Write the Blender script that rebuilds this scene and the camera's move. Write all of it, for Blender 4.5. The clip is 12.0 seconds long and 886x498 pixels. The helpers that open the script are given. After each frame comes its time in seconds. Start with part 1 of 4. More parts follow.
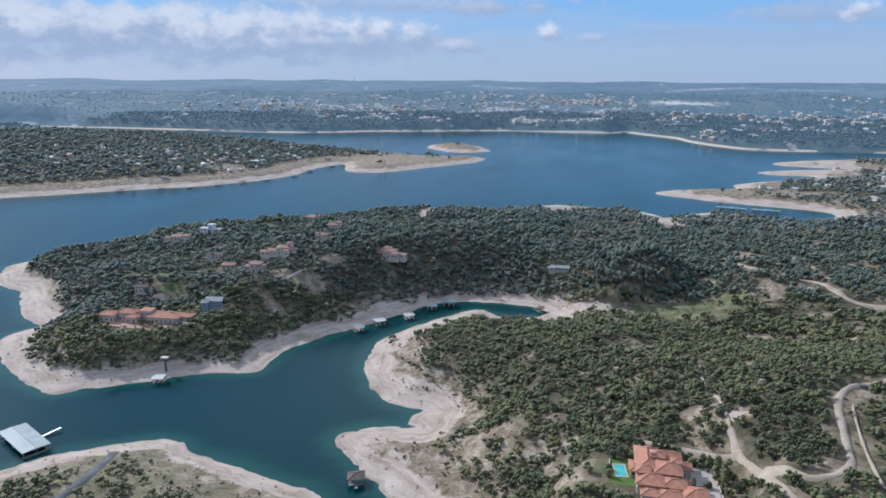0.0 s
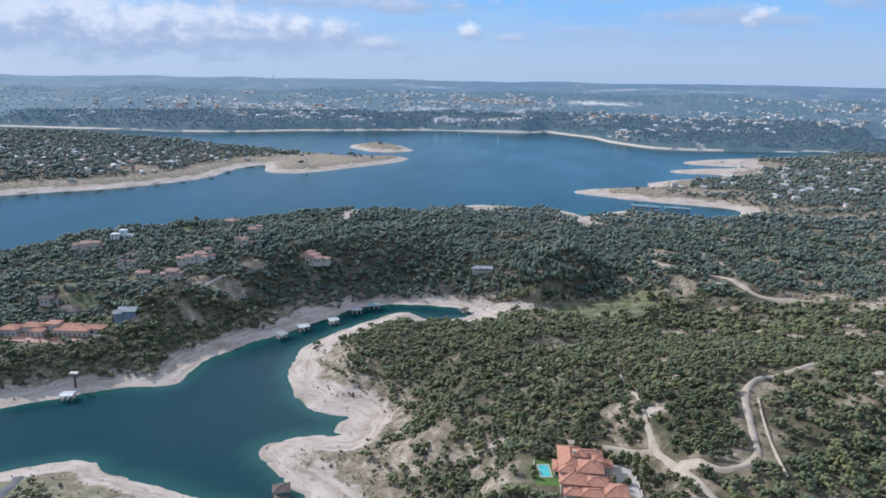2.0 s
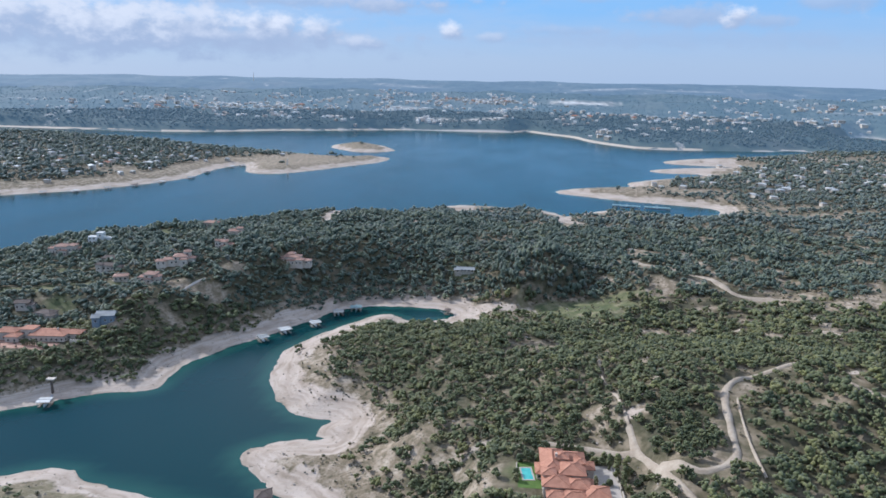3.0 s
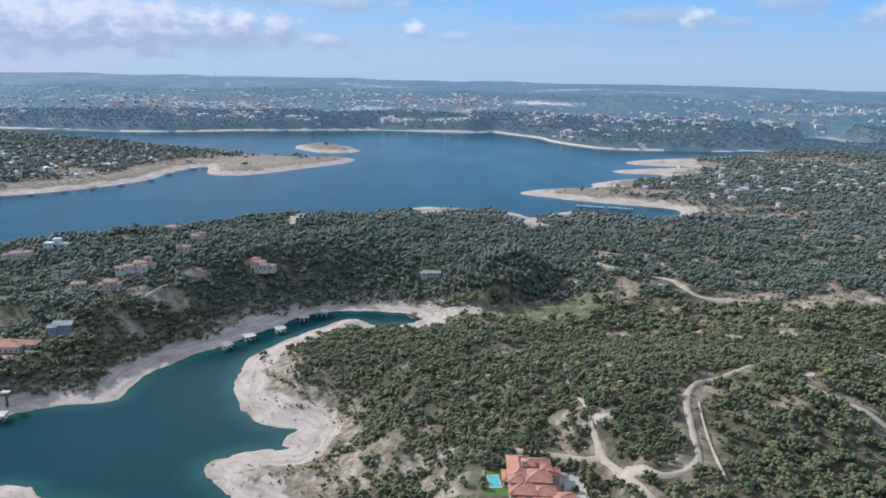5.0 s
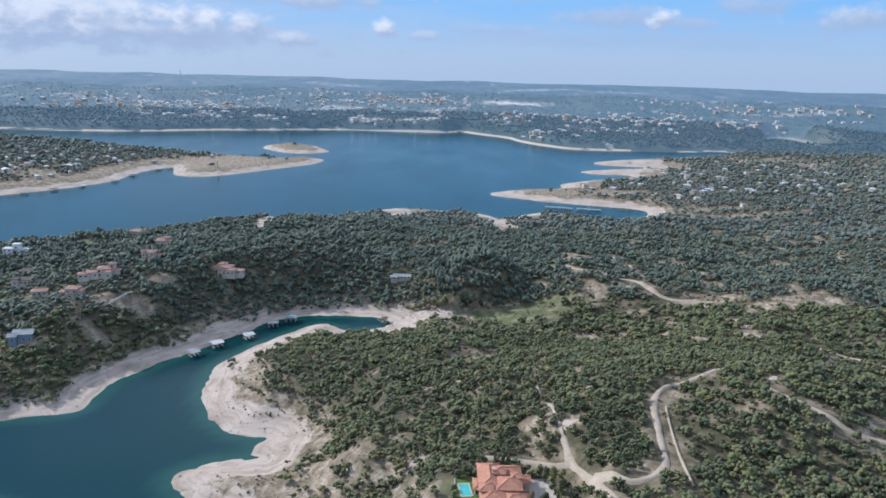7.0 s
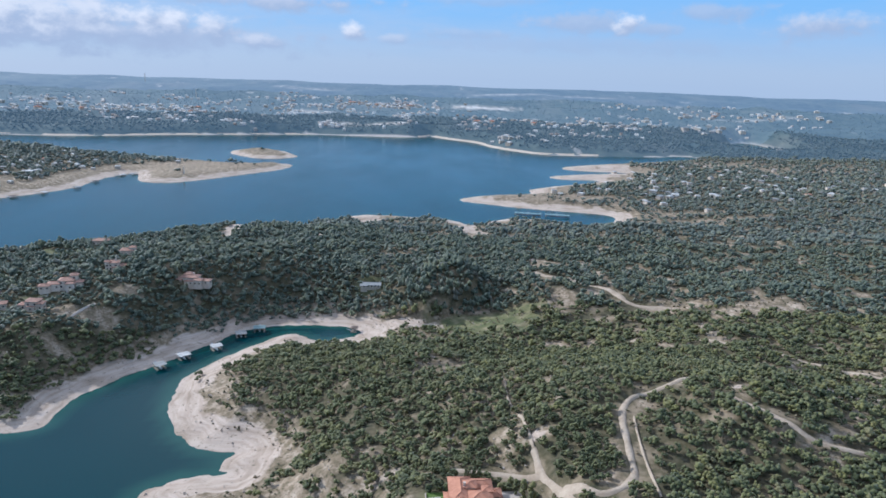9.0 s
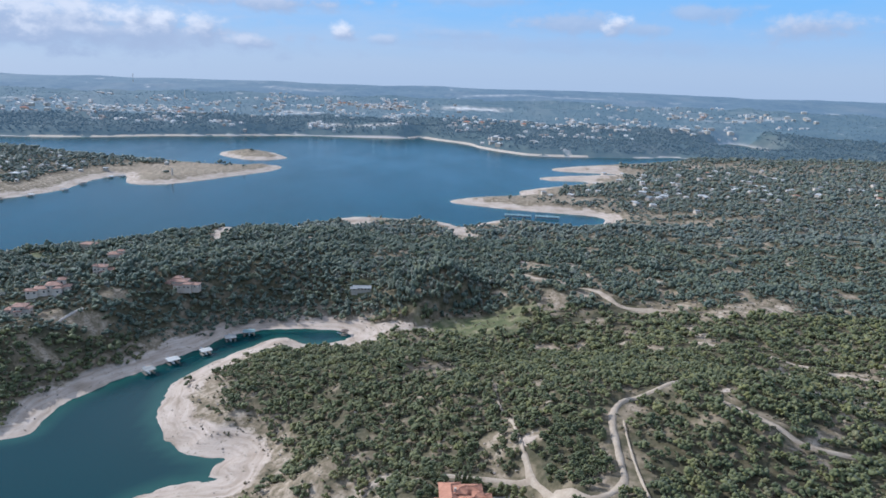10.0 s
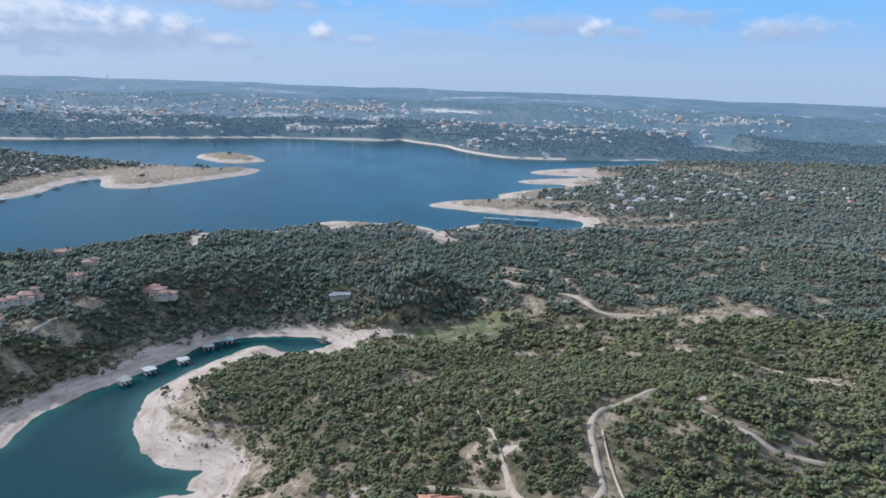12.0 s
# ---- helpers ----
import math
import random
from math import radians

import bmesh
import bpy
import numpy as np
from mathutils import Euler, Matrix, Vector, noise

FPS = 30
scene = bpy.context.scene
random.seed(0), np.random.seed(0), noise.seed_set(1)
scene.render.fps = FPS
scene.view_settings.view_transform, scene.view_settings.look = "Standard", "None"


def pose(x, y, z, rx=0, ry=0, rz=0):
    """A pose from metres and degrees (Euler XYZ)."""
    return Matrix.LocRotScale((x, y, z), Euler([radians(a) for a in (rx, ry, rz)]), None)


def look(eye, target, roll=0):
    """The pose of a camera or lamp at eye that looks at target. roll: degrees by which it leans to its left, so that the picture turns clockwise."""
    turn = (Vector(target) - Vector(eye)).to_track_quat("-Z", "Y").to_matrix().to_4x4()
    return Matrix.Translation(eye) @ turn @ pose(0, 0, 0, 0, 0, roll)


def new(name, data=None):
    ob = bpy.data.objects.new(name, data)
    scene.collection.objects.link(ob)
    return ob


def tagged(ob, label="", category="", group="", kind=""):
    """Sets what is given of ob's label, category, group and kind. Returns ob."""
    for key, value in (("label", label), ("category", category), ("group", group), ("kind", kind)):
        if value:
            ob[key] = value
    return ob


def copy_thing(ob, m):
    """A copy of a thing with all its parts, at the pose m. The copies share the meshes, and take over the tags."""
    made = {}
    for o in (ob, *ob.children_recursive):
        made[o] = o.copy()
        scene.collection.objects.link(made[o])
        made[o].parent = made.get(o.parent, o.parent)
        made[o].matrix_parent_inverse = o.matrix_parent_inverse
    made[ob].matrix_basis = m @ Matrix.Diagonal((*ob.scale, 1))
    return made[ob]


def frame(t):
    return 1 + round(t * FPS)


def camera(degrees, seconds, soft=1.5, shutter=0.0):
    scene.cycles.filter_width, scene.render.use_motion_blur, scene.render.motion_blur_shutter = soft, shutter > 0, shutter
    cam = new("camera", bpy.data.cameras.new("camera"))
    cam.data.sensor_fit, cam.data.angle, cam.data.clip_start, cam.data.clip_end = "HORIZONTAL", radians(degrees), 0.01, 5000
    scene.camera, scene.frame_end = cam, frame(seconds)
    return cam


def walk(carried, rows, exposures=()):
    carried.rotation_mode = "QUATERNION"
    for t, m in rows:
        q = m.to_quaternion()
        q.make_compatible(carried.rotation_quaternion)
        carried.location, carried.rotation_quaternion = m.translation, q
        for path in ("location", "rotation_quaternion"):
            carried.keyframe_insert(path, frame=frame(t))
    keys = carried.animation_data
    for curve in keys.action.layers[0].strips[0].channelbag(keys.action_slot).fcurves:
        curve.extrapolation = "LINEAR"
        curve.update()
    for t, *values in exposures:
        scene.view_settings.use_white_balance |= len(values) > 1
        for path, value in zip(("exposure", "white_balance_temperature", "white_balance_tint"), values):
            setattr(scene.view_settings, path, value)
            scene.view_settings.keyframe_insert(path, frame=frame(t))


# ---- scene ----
cam = camera(65.7, 12.0, soft=1.7)
PATH = [
    (0, (-0.132, -8.147, 189.737), (-0.5722, -6.2573, 189.2518), 0.33),
    (0.5, (-0.037, -7.780, 190.527), (-0.3399, -5.8635, 190.0417), 0.67),
    (1, (0.047, -7.428, 191.342), (-0.2278, -5.5073, 190.8564), 0.76),
    (1.5, (0.121, -7.090, 192.181), (-0.1295, -5.1664, 191.6944), 0.84),
    (2, (0.185, -6.766, 193.043), (-0.0398, -4.8393, 192.5554), 0.92),
    (2.5, (0.240, -6.454, 193.927), (0.0411, -4.5253, 193.4380), 0.99),
    (3, (0.287, -6.155, 194.832), (0.1137, -4.2233, 194.3430), 1.02),
    (5, (0.412, -5.061, 198.638), (0.3371, -3.1236, 198.1487), 1.26),
    (5.5, (0.431, -4.810, 199.631), (0.3797, -2.8716, 199.1420), 1.31),
    (6, (0.447, -4.566, 200.640), (0.4178, -2.6273, 200.1501), 1.44),
    (6.5, (0.461, -4.329, 201.661), (0.4534, -2.3898, 201.1716), 1.51),
    (7, (0.474, -4.097, 202.696), (0.4856, -2.1583, 202.2055), 1.59),
    (9, (0.524, -3.213, 206.940), (0.6226, -1.2733, 206.4615), 1.88),
    (9.5, (0.540, -2.998, 208.022), (0.6526, -1.0593, 207.5449), 1.92),
    (10, (0.560, -2.785, 209.111), (0.6867, -0.8465, 208.6346), 1.93),
    (10.5, (0.584, -2.572, 210.206), (0.7230, -0.6342, 209.7291), 1.95),
    (11, (0.613, -2.358, 211.304), (0.7771, -0.4214, 210.8330), 2.08),
    (11.5, (0.648, -2.143, 212.407), (0.8220, -0.2074, 211.9354), 2.08),
    (12, (0.689, -1.926, 213.512), (0.8748, 0.0086, 213.0410), 2.10),
]
walk(cam, [(t, look(eye, target, roll)) for t, eye, target, roll in PATH],
     [(0.0, 0.12, 5450, 11), (1.0, 0.27, 5450, 11), (12.0, 0.27, 5450, 11)])

# ---------------------------------------------------------------- light
SUN = Vector((-0.80, 0.42, 0.54)).normalized()
sun = new("sun", bpy.data.lights.new("sun", "SUN"))
sun.data.energy, sun.data.angle, sun.data.color = 3.8, radians(0.6), (1.0, 0.93, 0.83)
sun.matrix_world = look((-800, 260, 900), Vector((-800, 260, 900)) - SUN)

world = bpy.data.worlds.new("sky")
scene.world = world
world.use_nodes = True
wt = world.node_tree
wt.nodes.clear()


def wnode(kind, **values):
    n = wt.nodes.new(kind)
    for key, value in values.items():
        setattr(n, key, value)
    return n


def wmath(op, a, b=None, c=None):
    n = wnode("ShaderNodeMath", operation=op)
    for k, v in enumerate((a, b, c)):
        if v is None:
            continue
        if isinstance(v, (int, float)):
            n.inputs[k].default_value = v
        else:
            wt.links.new(v, n.inputs[k])
    return n.outputs[0]


def wsmooth(v, a, b):
    n = wnode("ShaderNodeMapRange", interpolation_type="SMOOTHSTEP")
    wt.links.new(v, n.inputs[0])
    n.inputs[1].default_value, n.inputs[2].default_value = a, b
    return n.outputs[0]


sky = wnode("ShaderNodeTexSky", sky_type="NISHITA")
sky.sun_disc, sky.sun_elevation, sky.sun_rotation = False, math.asin(SUN.z), math.atan2(SUN.x, SUN.y)
sky.altitude, sky.air_density, sky.dust_density, sky.ozone_density = 300, 1.0, 0.6, 2.5
coord = wnode("ShaderNodeTexCoord").outputs["Generated"]
axes = wnode("ShaderNodeSeparateXYZ")
wt.links.new(coord, axes.inputs[0])
dx, dy, dz = axes.outputs


def sky_noise(sx, sz, detail, seed):
    m = wnode("ShaderNodeMapping")
    m.inputs["Location"].default_value = (seed, seed * 0.7, seed * 1.3)
    m.inputs["Scale"].default_value = (sx, sx, sz)
    wt.links.new(coord, m.inputs[0])
    n = wnode("ShaderNodeTexNoise")
    n.inputs["Scale"].default_value, n.inputs["Detail"].default_value, n.inputs["Roughness"].default_value = 1.0, detail, 0.58
    wt.links.new(m.outputs[0], n.inputs["Vector"])
    return n.outputs["Fac"]


# cumulus: direction east, direction up, half width, half height, density, brightness of the crown
PUFFS = [(-0.6, 0.05, 0.34, 0.034, 0.75, 0.1), (-0.36, 0.04, 0.22, 0.02, 0.55, 0.1), (0.2, 0.052, 0.24, 0.012, 0.35, 0.0), (-0.3, 0.098, 0.24, 0.012, 0.7, 0.3), (-0.73, 0.062, 0.08, 0.035, 1.0, 0.7),
         (-0.645, 0.058, 0.065, 0.031, 0.95, 0.8), (-0.572, 0.062, 0.07, 0.029, 0.95, 0.75), (-0.5, 0.058, 0.075, 0.033, 1.0, 0.85), (-0.415, 0.057, 0.06, 0.029, 0.95, 0.8), (-0.328, 0.06, 0.052, 0.023, 1.0, 1.0),
         (-0.262, 0.056, 0.03, 0.022, 0.95, 0.85), (-0.207, 0.043, 0.034, 0.01, 0.8, 0.6), (-0.37, 0.046, 0.06, 0.01, 0.6, 0.5), (-0.175, 0.092, 0.075, 0.011, 0.85, 0.35), (-0.083, 0.06, 0.017, 0.012, 1.0, 1.0),
         (-0.028, 0.053, 0.022, 0.008, 0.6, 0.5), (0.225, 0.082, 0.07, 0.015, 0.75, 0.15), (0.289, 0.08, 0.017, 0.013, 1.0, 1.0), (0.318, 0.074, 0.034, 0.01, 0.65, 0.15), (0.388, 0.096, 0.055, 0.011, 0.65, 0.15),
         (0.5, 0.078, 0.055, 0.017, 0.9, 0.45), (0.07, 0.064, 0.07, 0.007, 0.4, 0.2), (0.1, 0.108, 0.1, 0.008, 0.4, 0.2)]
warp = sky_noise(27, 44, 5, 3.1)
fine = sky_noise(7, 34, 5, 8.7)
thin = wmath("MULTIPLY", wsmooth(fine, 0.36, 0.66), wsmooth(dz, 0.0, 0.05))
thin = wmath("MULTIPLY", thin, wmath("ADD", 0.12, wmath("MULTIPLY", wsmooth(dx, 0.3, -0.4), 0.35)))
white = wnode("ShaderNodeRGB")
white.outputs[0].default_value = (3.2, 3.5, 4.0, 1)
color = sky.outputs[0]


def over(fac, top, below):
    n = wnode("ShaderNodeMixRGB")
    wt.links.new(fac, n.inputs[0])
    wt.links.new(below, n.inputs[1])
    wt.links.new(top, n.inputs[2])
    return n.outputs[0]


low = wnode("ShaderNodeMixRGB")  # clear autumn air: pale lavender at the horizon, blue above
low.inputs[1].default_value, low.inputs[2].default_value = (2.55, 3.1, 3.85, 1), (1.3, 2.95, 4.85, 1)
wt.links.new(wsmooth(dz, 0.015, 0.13), low.inputs[0])
color = over(wmath("MULTIPLY", wsmooth(dz, 0.7, 0.12), 0.92), low.outputs[0], color)
color = over(thin, white.outputs[0], color)
high = wmath("MULTIPLY", wsmooth(dz, 0.22, 0.45), wmath("MULTIPLY", wsmooth(sky_noise(3.0, 3.0, 5, 5.3), 0.40, 0.62), 0.75))
tops = wnode("ShaderNodeRGB")
tops.outputs[0].default_value = (8.0, 8.1, 8.4, 1)
color = over(high, tops.outputs[0], color)  # fair-weather cloud overhead, out of view, added bright as fill light
ahead = wsmooth(dy, -0.1, 0.2)
for px, pz, rx, rz, dense, bright in PUFFS:  # flat grey bases, sunlit crowns
    a = wmath("DIVIDE", wmath("SUBTRACT", dx, px), rx)
    b = wmath("DIVIDE", wmath("SUBTRACT", dz, pz), rz)
    d = wmath("SQRT", wmath("ADD", wmath("MULTIPLY", a, a), wmath("MULTIPLY", b, b)))
    d = wmath("ADD", d, wmath("MULTIPLY", wmath("SUBTRACT", 0.5, warp), 2.4))
    puff = wnode("ShaderNodeMixRGB")
    puff.inputs[1].default_value = (2.5, 2.9, 3.6, 1)
    puff.inputs[2].default_value = (2.7 + 2.2 * bright, 3.05 + 1.8 * bright, 3.7 + 1.2 * bright, 1)
    wt.links.new(wsmooth(wmath("ADD", wmath("SUBTRACT", b, wmath("MULTIPLY", a, 0.3)), wmath("MULTIPLY", wmath("SUBTRACT", warp, 0.5), 3.0)), -0.7, 0.7), puff.inputs[0])
    color = over(wmath("MULTIPLY", wmath("MULTIPLY", wsmooth(d, 1.35, 0.35), dense), ahead), puff.outputs[0], color)
back = wnode("ShaderNodeBackground")
back.inputs["Strength"].default_value = 0.14
wt.links.new(color, back.inputs["Color"])
wt.links.new(back.outputs[0], wnode("ShaderNodeOutputWorld").inputs[0])

# ---------------------------------------------------------------- materials
def material(name, rough=0.9, metal=0.0):
    m = bpy.data.materials.new(name)
    m.use_nodes = True
    b = m.node_tree.nodes["Principled BSDF"]
    b.inputs["Roughness"].default_value, b.inputs["Metallic"].default_value = rough, metal
    b.inputs["Specular IOR Level"].default_value = 0.25
    return m, m.node_tree, b


def noise_of(nt, size, detail=4, stretch=(1, 1, 1), rough=0.55):
    """Noise at about size metres, in the world."""
    pos = nt.nodes.new("ShaderNodeNewGeometry").outputs["Position"]
    mp = nt.nodes.new("ShaderNodeMapping")
    mp.inputs["Scale"].default_value = [s / size for s in stretch]
    nt.links.new(pos, mp.inputs[0])
    n = nt.nodes.new("ShaderNodeTexNoise")
    n.inputs["Scale"].default_value, n.inputs["Detail"].default_value, n.inputs["Roughness"].default_value = 1.0, detail, rough
    nt.links.new(mp.outputs[0], n.inputs["Vector"])
    return n.outputs["Fac"]


def ramp(nt, fac, *stops):
    n = nt.nodes.new("ShaderNodeValToRGB")
    while len(n.color_ramp.elements) < len(stops):
        n.color_ramp.elements.new(0.5)
    for e, (p, c) in zip(n.color_ramp.elements, stops):
        e.position, e.color = p, (*c, 1)
    nt.links.new(fac, n.inputs[0])
    return n.outputs[0]


def mixed(nt, fac, a, b, mode="MIX"):
    n = nt.nodes.new("ShaderNodeMixRGB")
    n.blend_type = mode
    for k, v in enumerate((fac, a, b)):
        if isinstance(v, (int, float)):
            n.inputs[k].default_value = v
        elif isinstance(v, tuple):
            n.inputs[k].default_value = (*v, 1)
        else:
            nt.links.new(v, n.inputs[k])
    return n.outputs[0]


def bumped(nt, b, height, depth):
    n = nt.nodes.new("ShaderNodeBump")
    n.inputs["Strength"].default_value, n.inputs["Distance"].default_value = 0.8, depth
    nt.links.new(height, n.inputs["Height"])
    nt.links.new(n.outputs[0], b.inputs["Normal"])


def mottled(name, dark, light, coarse, fine, rough=0.9, metal=0.0, depth=0.0, island=0.0):
    """A surface that varies between two colours at two scales."""
    m, nt, b = material(name, rough, metal)
    c = mixed(nt, 0.45, ramp(nt, noise_of(nt, coarse), (0.32, dark), (0.68, light)), ramp(nt, noise_of(nt, fine, 3), (0.3, dark), (0.7, light)))
    if island:
        r = nt.nodes.new("ShaderNodeNewGeometry").outputs["Random Per Island"]
        c = mixed(nt, island, c, ramp(nt, r, (0.0, dark), (1.0, light)))
    nt.links.new(c, b.inputs["Base Color"])
    if depth:
        bumped(nt, b, noise_of(nt, fine, 5), depth)
    return m


def make_ground():
    """Dry woodland floor, pale limestone shore with strandlines, dry grass and green grass, by the cover painted on the land."""
    m, nt, b = material("land", 0.95)
    at = nt.nodes.new("ShaderNodeAttribute")
    at.attribute_name = "cover"
    sep = nt.nodes.new("ShaderNodeSeparateColor")
    nt.links.new(at.outputs["Color"], sep.inputs[0])
    floor = ramp(nt, noise_of(nt, 14, 6), (0.34, (0.034, 0.038, 0.020)), (0.52, (0.098, 0.080, 0.042)), (0.65, (0.33, 0.255, 0.175)))
    floor = mixed(nt, 0.4, floor, ramp(nt, noise_of(nt, 2.5, 4), (0.35, (0.04, 0.045, 0.022)), (0.7, (0.2, 0.165, 0.11))))
    stone = ramp(nt, noise_of(nt, 22, 6), (0.3, (0.31, 0.24, 0.175)), (0.5, (0.44, 0.352, 0.28)), (0.72, (0.56, 0.465, 0.385)))
    strand = ramp(nt, noise_of(nt, 1.0, 4, (0.035, 0.035, 1.5)), (0.36, (0.27, 0.21, 0.15)), (0.47, (0.43, 0.345, 0.27)), (0.62, (0.56, 0.47, 0.385)))
    stone = mixed(nt, 0.5, stone, strand)
    stone = mixed(nt, ramp(nt, noise_of(nt, 3.2, 5, rough=0.7), (0.60, (0, 0, 0)), (0.68, (1, 1, 1))), stone, (0.16, 0.135, 0.09))
    dry = ramp(nt, noise_of(nt, 7, 7, rough=0.68), (0.32, (0.095, 0.078, 0.042)), (0.5, (0.28, 0.215, 0.145)), (0.66, (0.50, 0.41, 0.315)))
    dry = mixed(nt, ramp(nt, noise_of(nt, 1.6, 4, rough=0.7), (0.54, (0, 0, 0)), (0.62, (0.8, 0.8, 0.8))), dry, (0.085, 0.082, 0.045))
    lawn = ramp(nt, noise_of(nt, 11, 5), (0.34, (0.07, 0.085, 0.035)), (0.52, (0.13, 0.135, 0.06)), (0.68, (0.24, 0.205, 0.12)))
    c = mixed(nt, sep.outputs[1], floor, dry)
    c = mixed(nt, sep.outputs[2], c, lawn)
    edge = nt.nodes.new("ShaderNodeMath")
    edge.operation = "ADD"
    nt.links.new(sep.outputs[0], edge.inputs[0])
    nt.links.new(noise_of(nt, 8, 5, rough=0.7), edge.inputs[1])
    c = mixed(nt, ramp(nt, edge.outputs[0], (0.82, (0, 0, 0)), (1.0, (1, 1, 1))), c, stone)
    nt.links.new(c, b.inputs["Base Color"])
    bumped(nt, b, noise_of(nt, 2.2, 6), 0.5)
    return m


def make_hills(name, haze_glow):
    """Far wooded hills with dry clearings; the blue haze over them is added as emission."""
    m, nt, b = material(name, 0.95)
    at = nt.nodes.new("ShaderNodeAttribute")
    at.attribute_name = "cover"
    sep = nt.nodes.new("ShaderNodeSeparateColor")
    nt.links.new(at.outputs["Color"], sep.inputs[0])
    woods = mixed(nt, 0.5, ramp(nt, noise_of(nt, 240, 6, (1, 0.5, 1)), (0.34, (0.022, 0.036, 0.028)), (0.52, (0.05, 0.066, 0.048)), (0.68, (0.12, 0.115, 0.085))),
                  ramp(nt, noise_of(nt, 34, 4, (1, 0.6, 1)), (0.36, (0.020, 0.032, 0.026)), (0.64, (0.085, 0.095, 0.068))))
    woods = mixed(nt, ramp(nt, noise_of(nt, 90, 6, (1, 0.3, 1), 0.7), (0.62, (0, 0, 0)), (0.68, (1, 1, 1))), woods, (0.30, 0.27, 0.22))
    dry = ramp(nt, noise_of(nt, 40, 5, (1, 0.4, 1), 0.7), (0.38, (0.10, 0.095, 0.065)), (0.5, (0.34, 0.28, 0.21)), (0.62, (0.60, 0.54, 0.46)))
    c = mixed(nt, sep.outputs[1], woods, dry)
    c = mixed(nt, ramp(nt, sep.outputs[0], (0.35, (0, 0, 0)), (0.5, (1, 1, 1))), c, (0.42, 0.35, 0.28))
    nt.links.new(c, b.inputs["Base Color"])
    b.inputs["Emission Color"].default_value, b.inputs["Emission Strength"].default_value = (*haze_glow, 1), 1.0
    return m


def make_water():
    m, nt, b = material("lake water", 0.16)
    at = nt.nodes.new("ShaderNodeAttribute")
    at.attribute_name = "shallow"
    deep = ramp(nt, noise_of(nt, 260, 3), (0.35, (0.001, 0.029, 0.034)), (0.65, (0.0015, 0.036, 0.043)))
    c = mixed(nt, at.outputs["Fac"], deep, (0.020, 0.080, 0.066))
    nt.links.new(c, b.inputs["Base Color"])
    b.inputs["IOR"].default_value, b.inputs["Specular IOR Level"].default_value = 1.33, 0.24
    nt.links.new(ramp(nt, noise_of(nt, 140, 5, (1, 0.35, 1)), (0.3, (0.15, 0.15, 0.15)), (0.7, (0.25, 0.25, 0.25))), b.inputs["Roughness"])
    bumped(nt, b, noise_of(nt, 5, 4, (1, 0.6, 1)), 0.06)
    return m


def make_leaves(name, dark, mid, light, haze_glow=None):
    m, nt, b = material(name, 0.7)
    b.inputs["Specular IOR Level"].default_value = 0.18
    b.inputs["Sheen Weight"].default_value, b.inputs["Sheen Roughness"].default_value = 0.1, 0.6  # waxy leaves
    r = nt.nodes.new("ShaderNodeNewGeometry").outputs["Random Per Island"]
    tint = nt.nodes.new("ShaderNodeAttribute")
    tint.attribute_name = "tint"
    olive, grey = (light[0] * 1.2, light[1] * 1.1, light[2] * 0.75), (light[0] * 1.3, light[1] * 1.12, light[2] * 1.4)
    c = mixed(nt, 0.5, ramp(nt, noise_of(nt, 45, 4), (0.32, dark), (0.5, mid), (0.68, light)), ramp(nt, r, (0.0, dark), (0.55, mid), (1.0, light)))
    c = mixed(nt, 0.55, c, ramp(nt, tint.outputs["Fac"], (0.0, dark), (0.35, mid), (0.66, light), (0.84, olive), (1.0, grey)))
    c = mixed(nt, 0.6, c, ramp(nt, noise_of(nt, 1.5, 4, rough=0.7), (0.36, (0.62, 0.62, 0.62)), (0.62, (1.4, 1.4, 1.35))), "MULTIPLY")
    nt.links.new(c, b.inputs["Base Color"])
    bumped(nt, b, noise_of(nt, 1.1, 4, rough=0.65), 0.4)
    thin_leaf = nt.nodes.new("ShaderNodeBsdfTranslucent")  # sunlight passes through the leaves
    nt.links.new(c, thin_leaf.inputs[0])
    both = nt.nodes.new("ShaderNodeMixShader")
    both.inputs[0].default_value = 0.12
    nt.links.new(b.outputs[0], both.inputs[1])
    nt.links.new(thin_leaf.outputs[0], both.inputs[2])
    nt.links.new(both.outputs[0], nt.nodes["Material Output"].inputs[0])
    # far woods only: blue haze in front of the trees, painted as emission
    if haze_glow:
        b.inputs["Emission Color"].default_value, b.inputs["Emission Strength"].default_value = (*haze_glow, 1), 1.0
    return m


HAZE_GLOWS = [(0.036, 0.064, 0.098), (0.064, 0.108, 0.160), (0.078, 0.128, 0.205)]  # aerial haze put into emission on the far hills and woods, belt by belt
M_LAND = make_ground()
M_HILLS = [make_hills("far hills", g) for g in HAZE_GLOWS]
M_WATER = make_water()
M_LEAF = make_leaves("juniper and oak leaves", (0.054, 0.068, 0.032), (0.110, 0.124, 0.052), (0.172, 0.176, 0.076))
# mid and far leaf copies: paler and bluer, with haze in the colour
M_LEAF_MID_HAZED = make_leaves("hillside oak leaves, haze tint", (0.058, 0.080, 0.062), (0.106, 0.136, 0.098), (0.160, 0.180, 0.126))
M_LEAF_FAR_HAZED = make_leaves("distant oak leaves, haze tint", (0.080, 0.106, 0.090), (0.122, 0.150, 0.122), (0.172, 0.190, 0.152))
M_HILL_LEAF = [make_leaves("far hill woods with haze glow", (0.026, 0.040, 0.032), (0.045, 0.062, 0.048), (0.08, 0.092, 0.07), g) for g in HAZE_GLOWS[:2]]
M_BARK = mottled("grey bark", (0.07, 0.055, 0.04), (0.16, 0.13, 0.10), 0.5, 0.1, depth=0.02)
